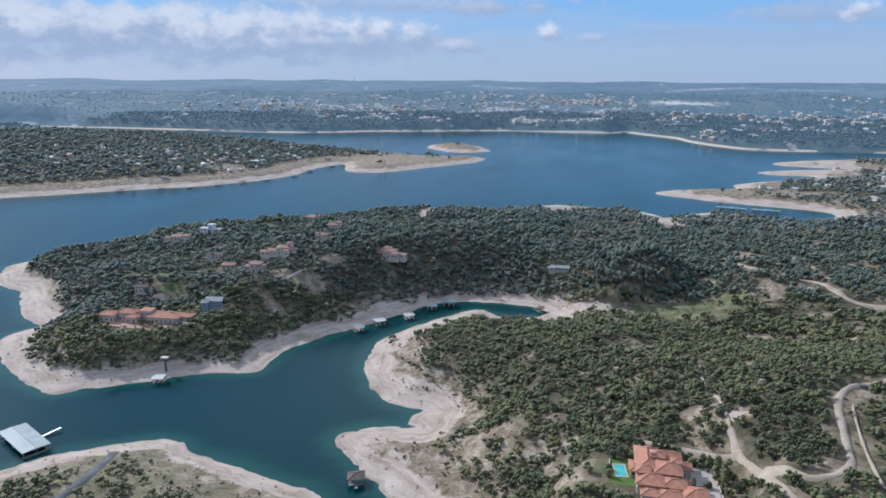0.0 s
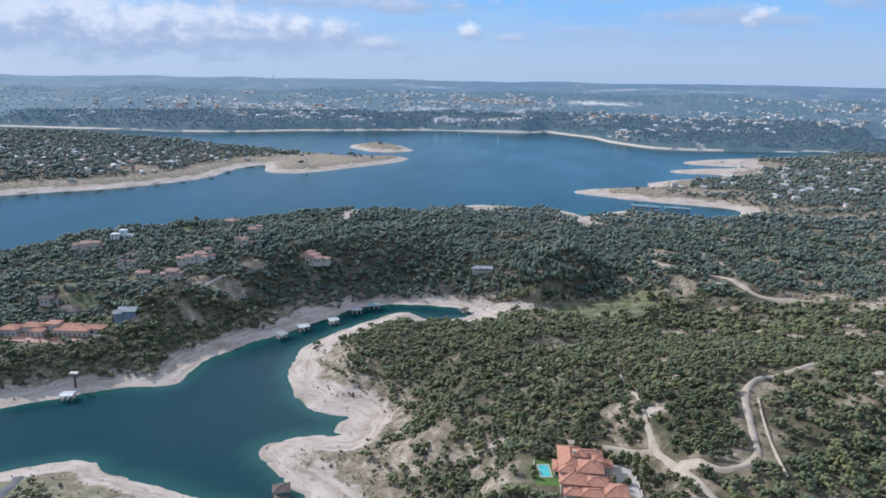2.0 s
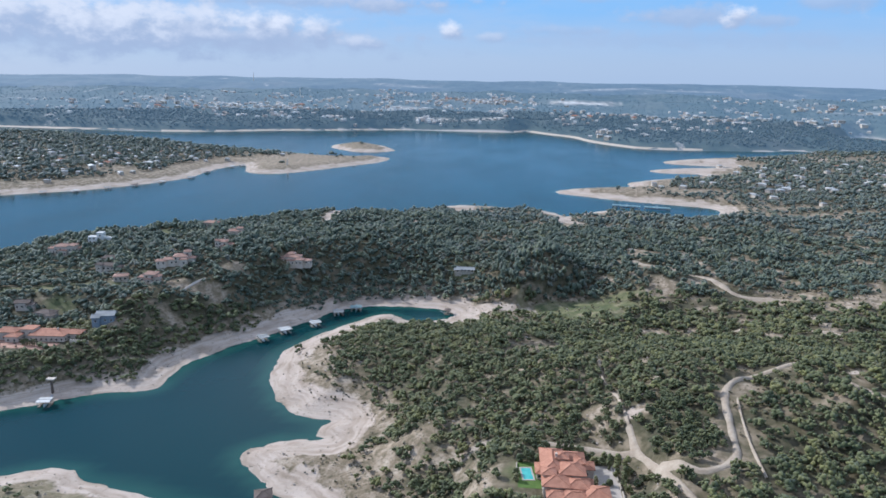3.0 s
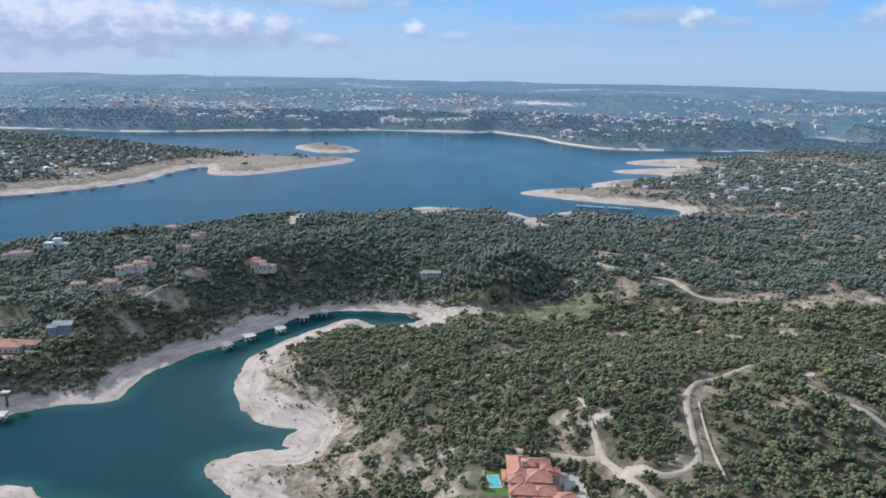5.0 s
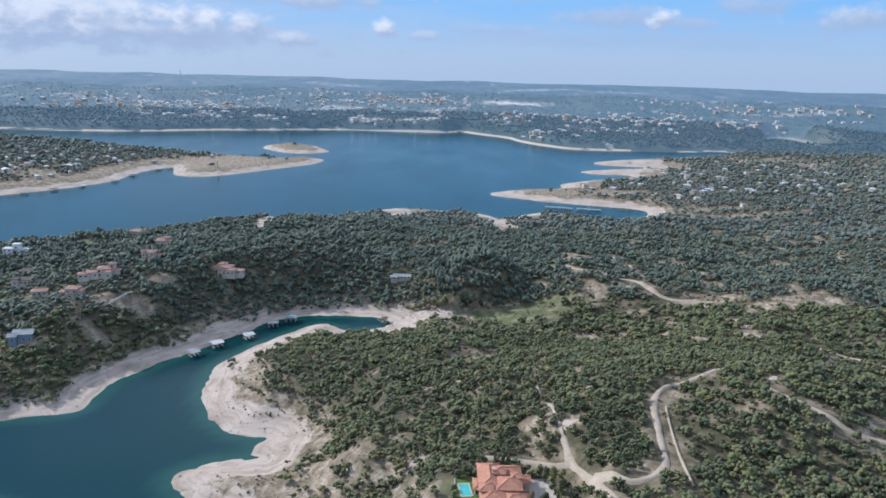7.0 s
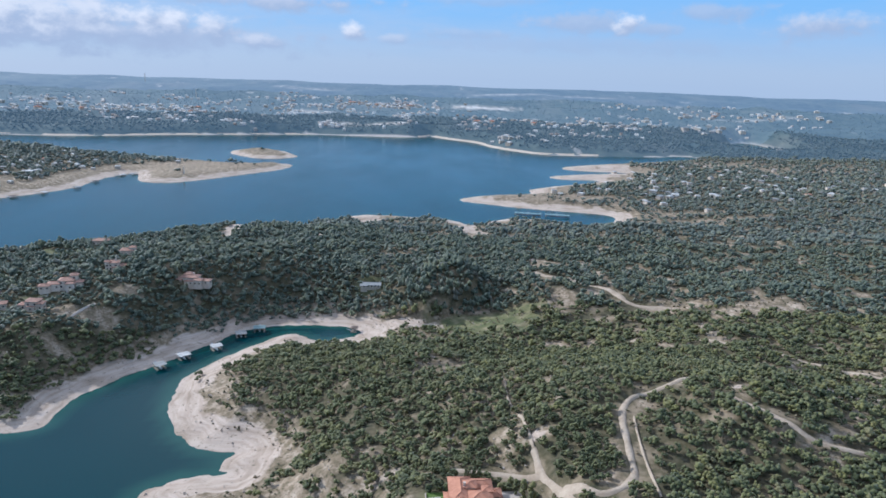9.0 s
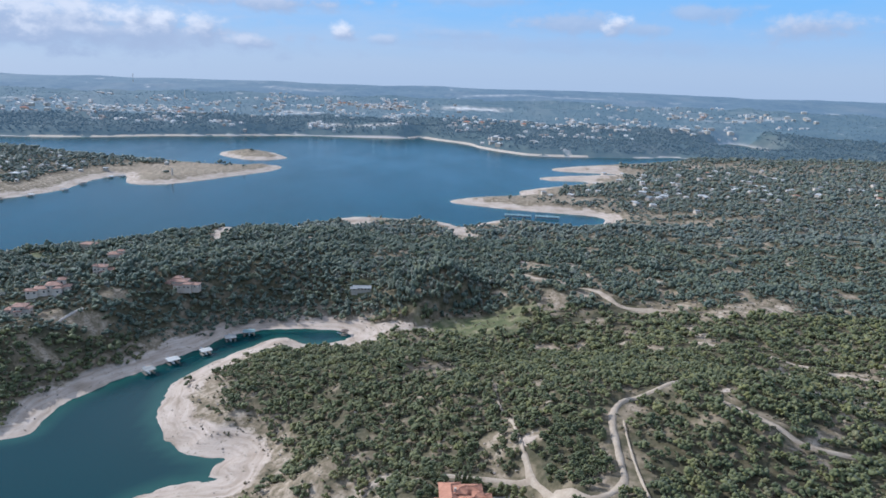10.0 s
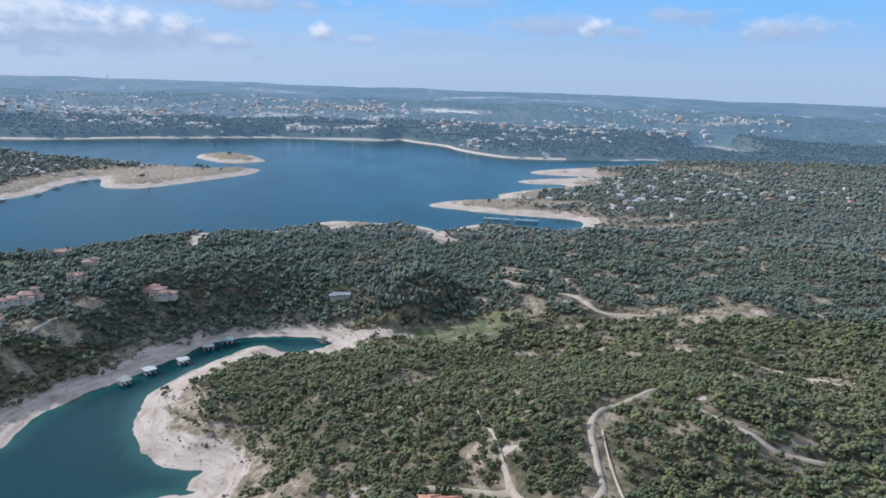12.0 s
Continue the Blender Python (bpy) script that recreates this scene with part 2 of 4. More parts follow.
M_TRACK = mottled("caliche track", (0.27, 0.21, 0.15), (0.47, 0.39, 0.30), 7, 1.2, depth=0.05)
M_ASPHALT = mottled("old asphalt", (0.075, 0.075, 0.08), (0.16, 0.155, 0.15), 9, 1.0, depth=0.01)
M_PAVING = mottled("pale paving", (0.36, 0.31, 0.26), (0.52, 0.46, 0.40), 5, 0.6, depth=0.01)
M_ROOF = mottled("red clay tiles", (0.27, 0.115, 0.070), (0.56, 0.28, 0.18), 2.2, 0.5, 0.85, depth=0.06, island=0.3)
M_ROOF_BROWN = mottled("brown shingles", (0.10, 0.075, 0.06), (0.19, 0.15, 0.125), 3, 0.5, 0.9, depth=0.04)
M_ROOF_GREY = mottled("grey metal roof", (0.24, 0.24, 0.23), (0.38, 0.38, 0.36), 4, 0.8, 0.55, 0.05, depth=0.01)
M_ROOF_PALE = mottled("pale metal roof", (0.46, 0.45, 0.42), (0.62, 0.60, 0.56), 6, 0.8, 0.5, 0.1, depth=0.01)
M_ROOF_SAGE = mottled("pale sage metal roof", (0.24, 0.28, 0.27), (0.36, 0.40, 0.38), 6, 0.8, 0.55, depth=0.01)
M_ROOF_TEAL = mottled("green metal roof", (0.16, 0.25, 0.25), (0.30, 0.38, 0.37), 6, 0.8, 0.5, 0.1)
M_ROOF_TAN = mottled("faded tan tiles", (0.30, 0.17, 0.12), (0.46, 0.29, 0.22), 3, 0.5, 0.85, depth=0.05)
M_TERRACOTTA = mottled("terracotta paving", (0.36, 0.20, 0.14), (0.50, 0.31, 0.23), 3, 0.5)
M_LAWN = mottled("mown lawn", (0.07, 0.12, 0.025), (0.13, 0.20, 0.05), 2.5, 0.3, depth=0.03)
M_BLUE = mottled("blue-grey boarding", (0.16, 0.20, 0.25), (0.26, 0.31, 0.36), 2, 0.3)
M_SHRUB = make_leaves("grey-green scrub", (0.05, 0.055, 0.03), (0.10, 0.10, 0.055), (0.18, 0.155, 0.09))
M_ROCK = mottled("limestone rock", (0.30, 0.25, 0.20), (0.50, 0.43, 0.36), 2, 0.4, island=0.5)
M_SAND = mottled("pale shore gravel", (0.40, 0.335, 0.265), (0.56, 0.48, 0.39), 30, 4)
M_STUCCO = mottled("sand stucco", (0.44, 0.36, 0.29), (0.60, 0.52, 0.44), 3, 0.4)
M_WHITE = mottled("cream stucco", (0.50, 0.42, 0.34), (0.72, 0.63, 0.53), 3, 0.4)
M_TOWN = mottled("pale town walls and roofs", (0.30, 0.24, 0.20), (0.80, 0.77, 0.72), 60, 9, island=0.8)
M_PALE_WALL = mottled("white plaster", (0.62, 0.60, 0.56), (0.80, 0.78, 0.74), 3, 0.4)
M_STONE = mottled("limestone masonry", (0.34, 0.29, 0.23), (0.54, 0.48, 0.40), 1.6, 0.4, depth=0.04)
M_WOOD = mottled("weathered deck wood", (0.17, 0.14, 0.11), (0.30, 0.26, 0.21), 1.2, 0.3, depth=0.01)
M_STEEL = mottled("galvanised steel", (0.30, 0.31, 0.32), (0.46, 0.47, 0.48), 1.0, 0.2, 0.5, 0.7)
M_HULL = mottled("white boat hull", (0.66, 0.67, 0.68), (0.80, 0.80, 0.80), 2, 0.5, 0.35)
M_GLASS, _nt, _b = material("window glass", 0.06)
_b.inputs["Base Color"].default_value, _b.inputs["Specular IOR Level"].default_value = (0.025, 0.035, 0.045, 1), 0.6
M_POOL, _nt, _b = material("pool water", 0.05)
_b.inputs["Specular IOR Level"].default_value = 0.5
_nt.links.new(ramp(_nt, noise_of(_nt, 2.5, 3), (0.3, (0.07, 0.40, 0.37)), (0.7, (0.13, 0.52, 0.46))), _b.inputs["Base Color"])

# ---------------------------------------------------------------- the plan of the land
# Shorelines in metres: x to the east, y to the north, the lake's surface at z = 0.
CREEK_EAST = [(20, -700), (-10, -60), (-38, 110), (-50, 200), (-72, 250), (-97, 269), (-117, 287), (-132, 301), (-134, 308),
              (-127, 318), (-110, 324), (-89, 325), (-99, 333), (-98, 341), (-91, 350), (-105, 348), (-119, 353), (-131, 366),
              (-142, 381), (-149, 399), (-155, 423), (-155, 445), (-145, 468), (-127, 498), (-108, 522), (-96, 533)]
LAGOON = [(-83, 530), (-77, 520), (-59, 520), (-39, 530), (-37, 544), (-56, 555), (-108, 552), (-126, 543)]
BANK_WEST = [(-137, 538), (-150, 510), (-164, 494), (-170, 483), (-181, 465), (-190, 455), (-201, 436), (-214, 410), (-212, 388),
             (-213, 373), (-227, 368), (-248, 362), (-272, 347), (-296, 331), (-316, 315), (-327, 314), (-354, 325), (-383, 340),
             (-402, 356), (-424, 377), (-426, 395), (-420, 413), (-447, 422), (-490, 464), (-507, 485), (-534, 487)]
NORTH_SHORE = [(-570, 515), (-590, 560), (-563, 610), (-500, 660), (-420, 715), (-340, 760), (-285, 805), (-242, 855), (-225, 889),
               (-148, 961), (-101, 1020), (-68, 1053), (11, 1036), (63, 1030), (90, 975), (122, 1017), (160, 1045), (211, 1039)]
BAY = [(231, 1011), (250, 985), (280, 1005), (323, 1037), (332, 1070), (321, 1092), (279, 1106), (227, 1123), (174, 1141),
       (129, 1168), (74, 1200), (138, 1261), (248, 1293), (222, 1331), (309, 1407), (458, 1502), (316, 1501), (311, 1556),
       (434, 1601), (567, 1648), (382, 1663), (375, 1741), (680, 1898), (862, 2026)]
FAR_SHORE = [(883, 2077), (832, 2097), (728, 2040), (561, 2030), (395, 2020), (325, 2101), (253, 2229), (229, 2368), (129, 2477),
             (61, 2611), (49, 2528), (-85, 2511), (-272, 2529), (-355, 2529), (-637, 2409), (-816, 2350), (-970, 2251),
             (-1133, 2199), (-1323, 2208), (-1516, 2216), (-2600, 2230), (-7000, 2300)]
MAINLAND = CREEK_EAST + LAGOON + BANK_WEST + NORTH_SHORE + BAY + FAR_SHORE + [(-7000, 7500), (7000, 7500), (7000, -700)]
WEST_POINT = [(-90, -700), (-92, 60), (-95, 150), (-100, 220), (-116, 253), (-132, 258), (-153, 263), (-178, 270), (-189, 273),
              (-202, 273), (-208, 281), (-219, 283), (-234, 278), (-256, 263), (-273, 248), (-295, 220), (-330, 170), (-420, 90), (-800, -700)]
LONG_POINT = [(-7000, 300), (-2500, 450), (-1400, 620), (-1000, 820), (-854, 935), (-770, 1015), (-700, 1060), (-668, 1100), (-639, 1137),
              (-615, 1180), (-592, 1235), (-599, 1322), (-587, 1400), (-560, 1440), (-537, 1359), (-505, 1309), (-442, 1321),
              (-393, 1388), (-323, 1494), (-283, 1553), (-274, 1632), (-318, 1669), (-405, 1625), (-600, 1717), (-786, 1782),
              (-899, 1860), (-1335, 1947), (-2600, 2000), (-7000, 2050)]
SAND_BAR = [(-492, 1857), (-485, 1955), (-356, 1956), (-312, 1843), (-283, 1822), (-320, 1757), (-396, 1739)]
POND = [(1141, 2517), (1329, 2739), (1338, 2529), (1287, 2314), (1176, 2215), (1123, 2347)]
# hill tops and shoulders: x, y, height of the ground
HILLS_SOUTH = [(12, 235, 44), (-40, 262, 20), (-70, 300, 8), (88, 221, 63), (101, 281, 66), (147, 273, 78), (52, 339, 50), (0, 395, 37), (-60, 400, 22),
               (-110, 430, 9), (-60, 470, 16), (-18, 501, 8), (50, 462, 20), (25, 495, 8), (62, 515, 10), (330, 260, 76), (250, 380, 44), (60, 130, 70), (0, 60, 60), (-30, 300, 30)]
HILLS_NORTH = [(127, 583, 40), (322, 495, 41), (15, 545, 3), (60, 556, 4), (90, 560, 8), (115, 540, 20), (40, 630, 34), (-60, 600, 26), (-246, 567, 46), (-180, 559, 46), (-392, 600, 36), (-300, 410, 22),
               (-390, 400, 20), (-260, 470, 36), (-470, 540, 16), (-120, 640, 44), (-100, 760, 33), (-190, 740, 38), (50, 850, 17), (-60, 960, 6), (70, 930, 7), (-150, 880, 16),
               (300, 800, 29), (200, 960, 10), (520, 640, 52), (560, 950, 24), (450, 1200, 12), (400, 1000, 12)]
HILLS_FAR = [(700, 1500, 12), (1000, 1800, 5), (850, 1700, 5), (760, 1850, 4), (900, 1960, 4), (1060, 2020, 6), (620, 1640, 6), (1500, 1200, 50), (200, 1230, 7), (-700, 1500, 14), (-900, 1350, 22), (-500, 1500, 8), (-1500, 1400, 34),
             (-1500, 900, 30), (-200, 220, 10), (-250, 120, 18), (1800, 600, 80), (700, 2300, 34), (350, 2500, 30), (1200, 2400, 12), (1000, 2150, 8), (-2500, 1300, 40)]


BLUFF = ((16, 550), (68, 592))  # foot of the wooded bluff beside the green cove
PADS = [(27, 231, 23, 22, 45), (-318, 402, 34, 30, 17)]  # levelled ground under the two villas: x, y, full reach, fade, height


def rounded(ring):
    """A closed outline with its corners cut twice."""
    p = np.array(ring, float)
    for _ in range(2):
        q = np.roll(p, -1, 0)
        p = np.stack([0.75 * p + 0.25 * q, 0.25 * p + 0.75 * q], 1).reshape(-1, 2)
    return p


def shore_distance(x, y, ring):
    """Metres to an outline, positive inside."""
    p = rounded(ring)
    q = np.roll(p, -1, 0)
    best = np.full(x.shape, 1e18)
    inside = np.zeros(x.shape, bool)
    for (ax, ay), (bx, by) in zip(p, q):
        dx, dy = bx - ax, by - ay
        f = np.clip(((x - ax) * dx + (y - ay) * dy) / (dx * dx + dy * dy + 1e-9), 0, 1)
        best = np.minimum(best, (x - ax - f * dx) ** 2 + (y - ay - f * dy) ** 2)
        if ay != by:
            inside ^= ((ay > y) != (by > y)) & (x < (bx - ax) * (y - ay) / (by - ay) + ax)
    return np.where(inside, 1, -1) * np.sqrt(best)


def waves(x, y, size, seed):
    """Soft relief between -1 and 1 at about the given size, out of crossed sines."""
    r = np.random.RandomState(seed)
    total = np.zeros(np.shape(x))
    for k in range(9):
        a, s, f = r.uniform(0, 2 * np.pi), size * r.uniform(0.6, 1.7), r.uniform(0, 6.28)
        total = total + np.sin((x * np.cos(a) + y * np.sin(a)) * 2 * np.pi / s + f + 1.3 * np.sin((y * np.cos(a) - x * np.sin(a)) * 2 * np.pi / (1.6 * s) + k))
    return total / 4.2


def step(a, b, v):
    t = np.clip((v - a) / (b - a), 0, 1)
    return t * t * (3 - 2 * t)


def land(x, y):
    """Ground height and distance from the water at plan points."""
    x, y = np.asarray(x, float), np.asarray(y, float)
    sd = np.full(x.shape, -1e9)
    for ring in (MAINLAND, WEST_POINT, LONG_POINT, SAND_BAR):
        sd = np.maximum(sd, shore_distance(x, y, ring))
    sd = np.minimum(sd, -shore_distance(x, y, POND))
    r = np.hypot(x, y)
    sd = sd + 1.6 * waves(x, y, 42, 3) + 0.8 * waves(x, y, 17, 4) + step(900, 2500, r) * 3 * waves(x, y, 120, 5)
    hills = HILLS_SOUTH + HILLS_NORTH + HILLS_FAR
    top, weight = np.zeros(x.shape), np.full(x.shape, 1e-12)
    for hx, hy, hz in hills:
        reach = 12 + 0.05 * math.hypot(hx, hy)
        w = 1 / ((x - hx) ** 2 + (y - hy) ** 2 + reach ** 2) ** 1.8
        top, weight = top + w * hz, weight + w
    top = top / weight
    top = top + 2.2 * waves(x, y, 90, 11) + 0.9 * waves(x, y, 31, 12) + step(1000, 2600, r) * 3.5 * waves(x, y, 420, 13)
    rise = step(2350, 4700, r)
    far = 26 + 141 * rise + 6 * waves(x, y, 900, 14) + 8 * waves(x, y, 330, 15) * (1 - 0.7 * step(3600, 4600, r))
    far = far - 120 * step(4760, 6200, r)
    top = top + (far - top) * step(2150, 2700, r)
    beach = 0.13 * np.clip(sd, 0, 45) + 0.35 * np.floor(np.clip(sd, 0, 45) / 7) + 0.2 * waves(x, y, 13, 21)
    wide = step(900, 1200, r) * (1 - step(1780, 1960, y))  # the flatter shores across the lake
    up = step(14, 75 + 120 * wide, sd)
    z = np.where(sd > 0, beach * (1 - up) + np.maximum(top, 3) * up + 0.02, np.maximum(sd * 0.16, -9))
    (ax, ay), (bx, by) = BLUFF
    length = math.hypot(bx - ax, by - ay)
    ux, uy = (bx - ax) / length, (by - ay) / length
    run, off = (x - ax) * ux + (y - ay) * uy, (y - ay) * ux - (x - ax) * uy
    z = z + 15 * step(-3, 6, off) * (1 - step(26, 75, off)) * step(-6, 8, run) * (1 - step(length - 5, length + 30, run))
    for px, py, full, fade, pz in PADS:
        z = z + (pz - z) * (1 - step(full, full + fade, np.hypot(x - px, y - py)))
    return z, sd
# ---------------------------------------------------------------- roads, clearings and pads, in plan
ROADS = [  # name, half width, surface, centre line
    ("hill_road", 1.7, M_TRACK, [(146, 308), (134, 300), (126, 293), (114, 291), (105, 286), (97.5, 276), (93.5, 257), (90.5, 237), (89, 227), (82, 219.5), (73, 215), (67, 221), (62, 231)]),
    ("shoulder_track", 0.55, M_TRACK, [(101.5, 270), (97.6, 250), (95.2, 230), (93.4, 217), (92.6, 210)]),
    ("villa_road", 1.4, M_TRACK, [(70, 196), (67.5, 203), (63, 214), (61, 233), (56.5, 248), (56.5, 256), (56, 262)]),
    ("forest_track", 0.75, M_TRACK, [(56, 262), (55.5, 280), (56, 299), (53, 312), (53, 330), (54.3, 354.9)]),
    ("villa_drive", 1.7, M_TRACK, [(22, 260), (32, 257), (40, 255.5), (47, 252.5), (57, 247)]),
    ("valley_road", 3.0, M_TRACK, [(122, 634), (134, 615), (159, 607), (177, 588.5), (184, 569), (190.5, 549.5), (204, 542), (221, 535)]),
    ("point_road", 2.6, M_ASPHALT, [(-228, 150), (-224, 190), (-223.5, 212.3), (-225, 230), (-231, 250), (-236, 262)]),
    ("east_track", 1.5, M_TRACK, [(144, 268), (148, 257), (154, 250), (161, 239), (171, 234), (184, 231)]),
    ("hill_drive", 1.0, M_PAVING, [(-245, 478), (-244.5, 486), (-242, 494), (-236, 502)]),
    ("clearing_track", 1.5, M_TRACK, [(200, 437), (215, 420), (240, 398), (262, 374), (280, 350)]),
]
# clearings: x, y, half width, half depth, kind (0 dry and bare, 1 green, 2 pale rock), strength
CLEARINGS = [(287, 501, 40, 22, 0, 1), (-148, 945, 26, 12, 0, 1), (-60, 1030, 34, 14, 0, 1), (84, 985, 30, 30, 0, 1), (-225, 868, 18, 14, 0, 1), (-20, 1000, 30, 10, 0, 0.8), (224, 534, 38, 12, 0, 0.95), (137, 562, 14, 20, 0, 0.95), (136, 674, 13, 22, 0, 0.95), (64, 535, 46, 31, 1, 1), (-6, 545, 26, 11, 2, 1), (18, 539, 14, 7, 2, 0.9),
             (92, 558, 26, 12, 1, 0.9), (63, 271, 7, 5, 0, 1), (-23, 281, 16, 9, 0, 0.7), (-52, 292, 22, 16, 0, 0.9), (-10, 262, 9, 8, 0, 0.7),
             (151, 278, 5, 4, 0, 1), (204, 284, 13, 4, 0, 1), (233, 293, 10, 5, 0, 1), (270, 366, 12, 5, 0, 1), (108, 279, 6, 5, 0, 0.9),
             (-230, 490, 14, 9, 0, 0.9), (-242, 452, 18, 5, 0, 1), (-205, 235, 55, 30, 1, 0.45), (-250, 240, 20, 15, 0, 0.8), (-283, 505, 10, 8, 1, 0.8),
             (-330, 520, 14, 12, 1, 0.7), (-300, 600, 22, 14, 1, 0.8), (-33, 606, 20, 12, 1, 0.7), (12, 234, 8, 9, 1, 1),
             (78, 222, 5, 4, 0, 0.7), (46, 282, 6, 6, 0, 0.7), (-15, 300, 9, 6, 0, 0.6), (180, 330, 10, 5, 0, 0.5), (-430, 400, 14, 26, 0, 0.9),
             (120, 320, 8, 4, 0, 0.6), (30, 430, 9, 4, 0, 0.5), (350, 700, 60, 12, 0, 0.5), (120, 780, 50, 10, 0, 0.4), (420, 980, 110, 24, 0, 0.9),
             (260, 1200, 150, 34, 0, 0.9), (-450, 1480, 170, 120, 0, 1), (-720, 1210, 60, 40, 0, 0.8), (700, 1130, 180, 10, 1, 0.6), (600, 880, 150, 9, 0, 0.5)]
# pale bare rock on the northern crest and slopes
CLEARINGS += [(-195, 703, 10, 12, 2, 1), (-140, 885, 15, 40, 2, 1), (-86, 790, 17, 9, 2, 0.9), (-62, 985, 24, 44, 2, 1), (80, 905, 20, 46, 2, 1), (-198, 775, 12, 60, 2, 1), (95, 862, 10, 16, 2, 0.9), (-100, 762, 12, 5, 2, 0.9),
              (400, 1548, 120, 44, 2, 1), (480, 1720, 120, 46, 2, 1), (262, 1345, 45, 34, 2, 1), (110, 1192, 50, 22, 2, 1), (230, 1136, 80, 14, 2, 1), (310, 1100, 30, 30, 2, 1), (133, 690, 5, 11, 2, 0.8),
              (180, 321, 8, 4, 2, 0.8), (204, 284, 11, 3, 2, 0.9), (236, 293, 9, 4, 2, 0.9), (59, 269, 5, 4, 2, 0.9), (151, 278, 4, 3, 2, 0.9)]
CLEARINGS += [(-383, 476, 17, 9, 1, 0.9), (-356, 474, 14, 9, 1, 0.9), (-329, 453, 14, 8, 1, 0.9), (-327, 640, 26, 16, 1, 0.9), (-297, 486, 12, 9, 1, 0.9), (-256, 489, 15, 9, 0, 0.9),
              (-274, 428, 12, 7, 0, 0.9), (-300, 489, 11, 4, 2, 0.9), (-412, 612, 11, 9, 2, 0.9), (-360, 500, 10, 6, 0, 0.8), (-310, 540, 14, 9, 1, 0.8), (-225, 525, 12, 7, 0, 0.7)]
CLEARINGS += [(47, 268, 6, 4, 0, 0.8), (86, 248, 3, 6, 0, 0.9), (80, 226, 6, 4, 0, 0.9), (-11, 278, 12, 7, 2, 0.7), (-6, 234, 9, 9, 0, 0.9), (44, 297, 7, 5, 0, 0.7), (84, 848, 16, 26, 0, 0.9), (-205, 232, 34, 9, 0, 0.7), (-330, 485, 18, 6, 1, 0.8), (-300, 489, 15, 6, 0, 0.6), (-328, 463, 10, 5, 1, 0.7), (-400, 533, 24, 9, 1, 0.6), (-362, 520, 12, 7, 1, 0.8), (-290, 640, 30, 12, 1, 0.7), (-205, 682, 20, 8, 1, 0.5),
              (330, 3370, 190, 45, 0, 1), (-397, 3010, 110, 22, 0, 1), (-115, 3330, 260, 40, 0, 0.7), (-134, 2655, 130, 28, 0, 1), (-270, 2700, 60, 20, 0, 0.8),
              (-1000, 2850, 260, 40, 0, 0.4), (1500, 3010, 250, 30, 0, 0.5), (640, 2870, 200, 25, 0, 0.5), (-1510, 2965, 160, 20, 0, 0.6),
              (700, 3900, 400, 40, 0, 0.5), (-600, 4000, 300, 30, 0, 0.5), (900, 1250, 160, 20, 0, 0.5), (640, 1330, 120, 18, 0, 0.5), (450, 1050, 120, 22, 0, 0.8)]
# where trees keep away from buildings: x, y, radius
YARDS = [(28, 238, 21), (12, 231, 15), (33, 214, 21), (40, 232, 13), (12, 234, 14), (30, 216, 15), (42, 222, 10), (-318, 400, 26), (-292, 402, 15), (-340, 402, 15), (-246, 563, 12), (-182, 562, 13), (-266, 524, 14), (-273, 487, 12),
         (-398, 567, 13), (-385, 592, 10), (-33, 604, 13), (-252, 606, 9), (-281, 431, 10), (-255, 462, 6), (-350, 455, 9), (47, 240, 8), (-322, 510, 10), (-304, 668, 10), (-352, 443, 8)]



# far houses: hamlets as centre, spread and number
HAMLETS = [(-900, 1350, 190, 150, 80, 0.6), (-740, 1250, 60, 80, 16, 0.6), (690, 1330, 260, 120, 80, 0.6), (850, 1500, 170, 130, 34, 0.65), (450, 1200, 50, 40, 9, 0.8),
           (-115, 3310, 190, 60, 46, 1.1), (-590, 3100, 130, 40, 14, 1.1), (-1010, 2850, 230, 60, 44, 1.1), (640, 2860, 220, 80, 30, 1.1), (1500, 3000, 260, 80, 20, 1.2),
           (345, 2250, 70, 70, 12, 1.2), (950, 2700, 200, 80, 16, 1.4), (-1500, 2800, 180, 120, 14, 1.4)]


def line_distance(x, y, line):
    best = np.full(np.shape(x), 1e9)
    for (ax, ay), (bx, by) in zip(line, line[1:]):
        dx, dy = bx - ax, by - ay
        f = np.clip(((x - ax) * dx + (y - ay) * dy) / (dx * dx + dy * dy), 0, 1)
        best = np.minimum(best, np.hypot(x - ax - f * dx, y - ay - f * dy))
    return best


def clearing(x, y, kind):
    best = np.zeros(np.shape(x))
    for cx, cy, hx, hy, k, strength in CLEARINGS:
        if k == kind:
            d = np.hypot((x - cx) / hx, (y - cy) / hy) + 0.25 * waves(x, y, 14 + 0.3 * hx, 31)
            best = np.maximum(best, strength * (1 - step(0.7, 1.15, d)))
    return best


def ledges(x, y, z):
    """Bare limestone ledges that follow the slopes of the eastern hills, broken up by scrub."""
    f = np.mod(z + 1.6 * waves(x, y, 70, 33), 6.2) / 6.2
    band = 1 - step(0.10, 0.20, np.abs(f - 0.5))
    return band * step(-0.15, 0.35, waves(x, y, 55, 34)) * step(20, 90, x + 0.12 * y) * (1 - step(1000, 1250, y)) * step(38, 60, np.hypot(x - 100, y - 252))


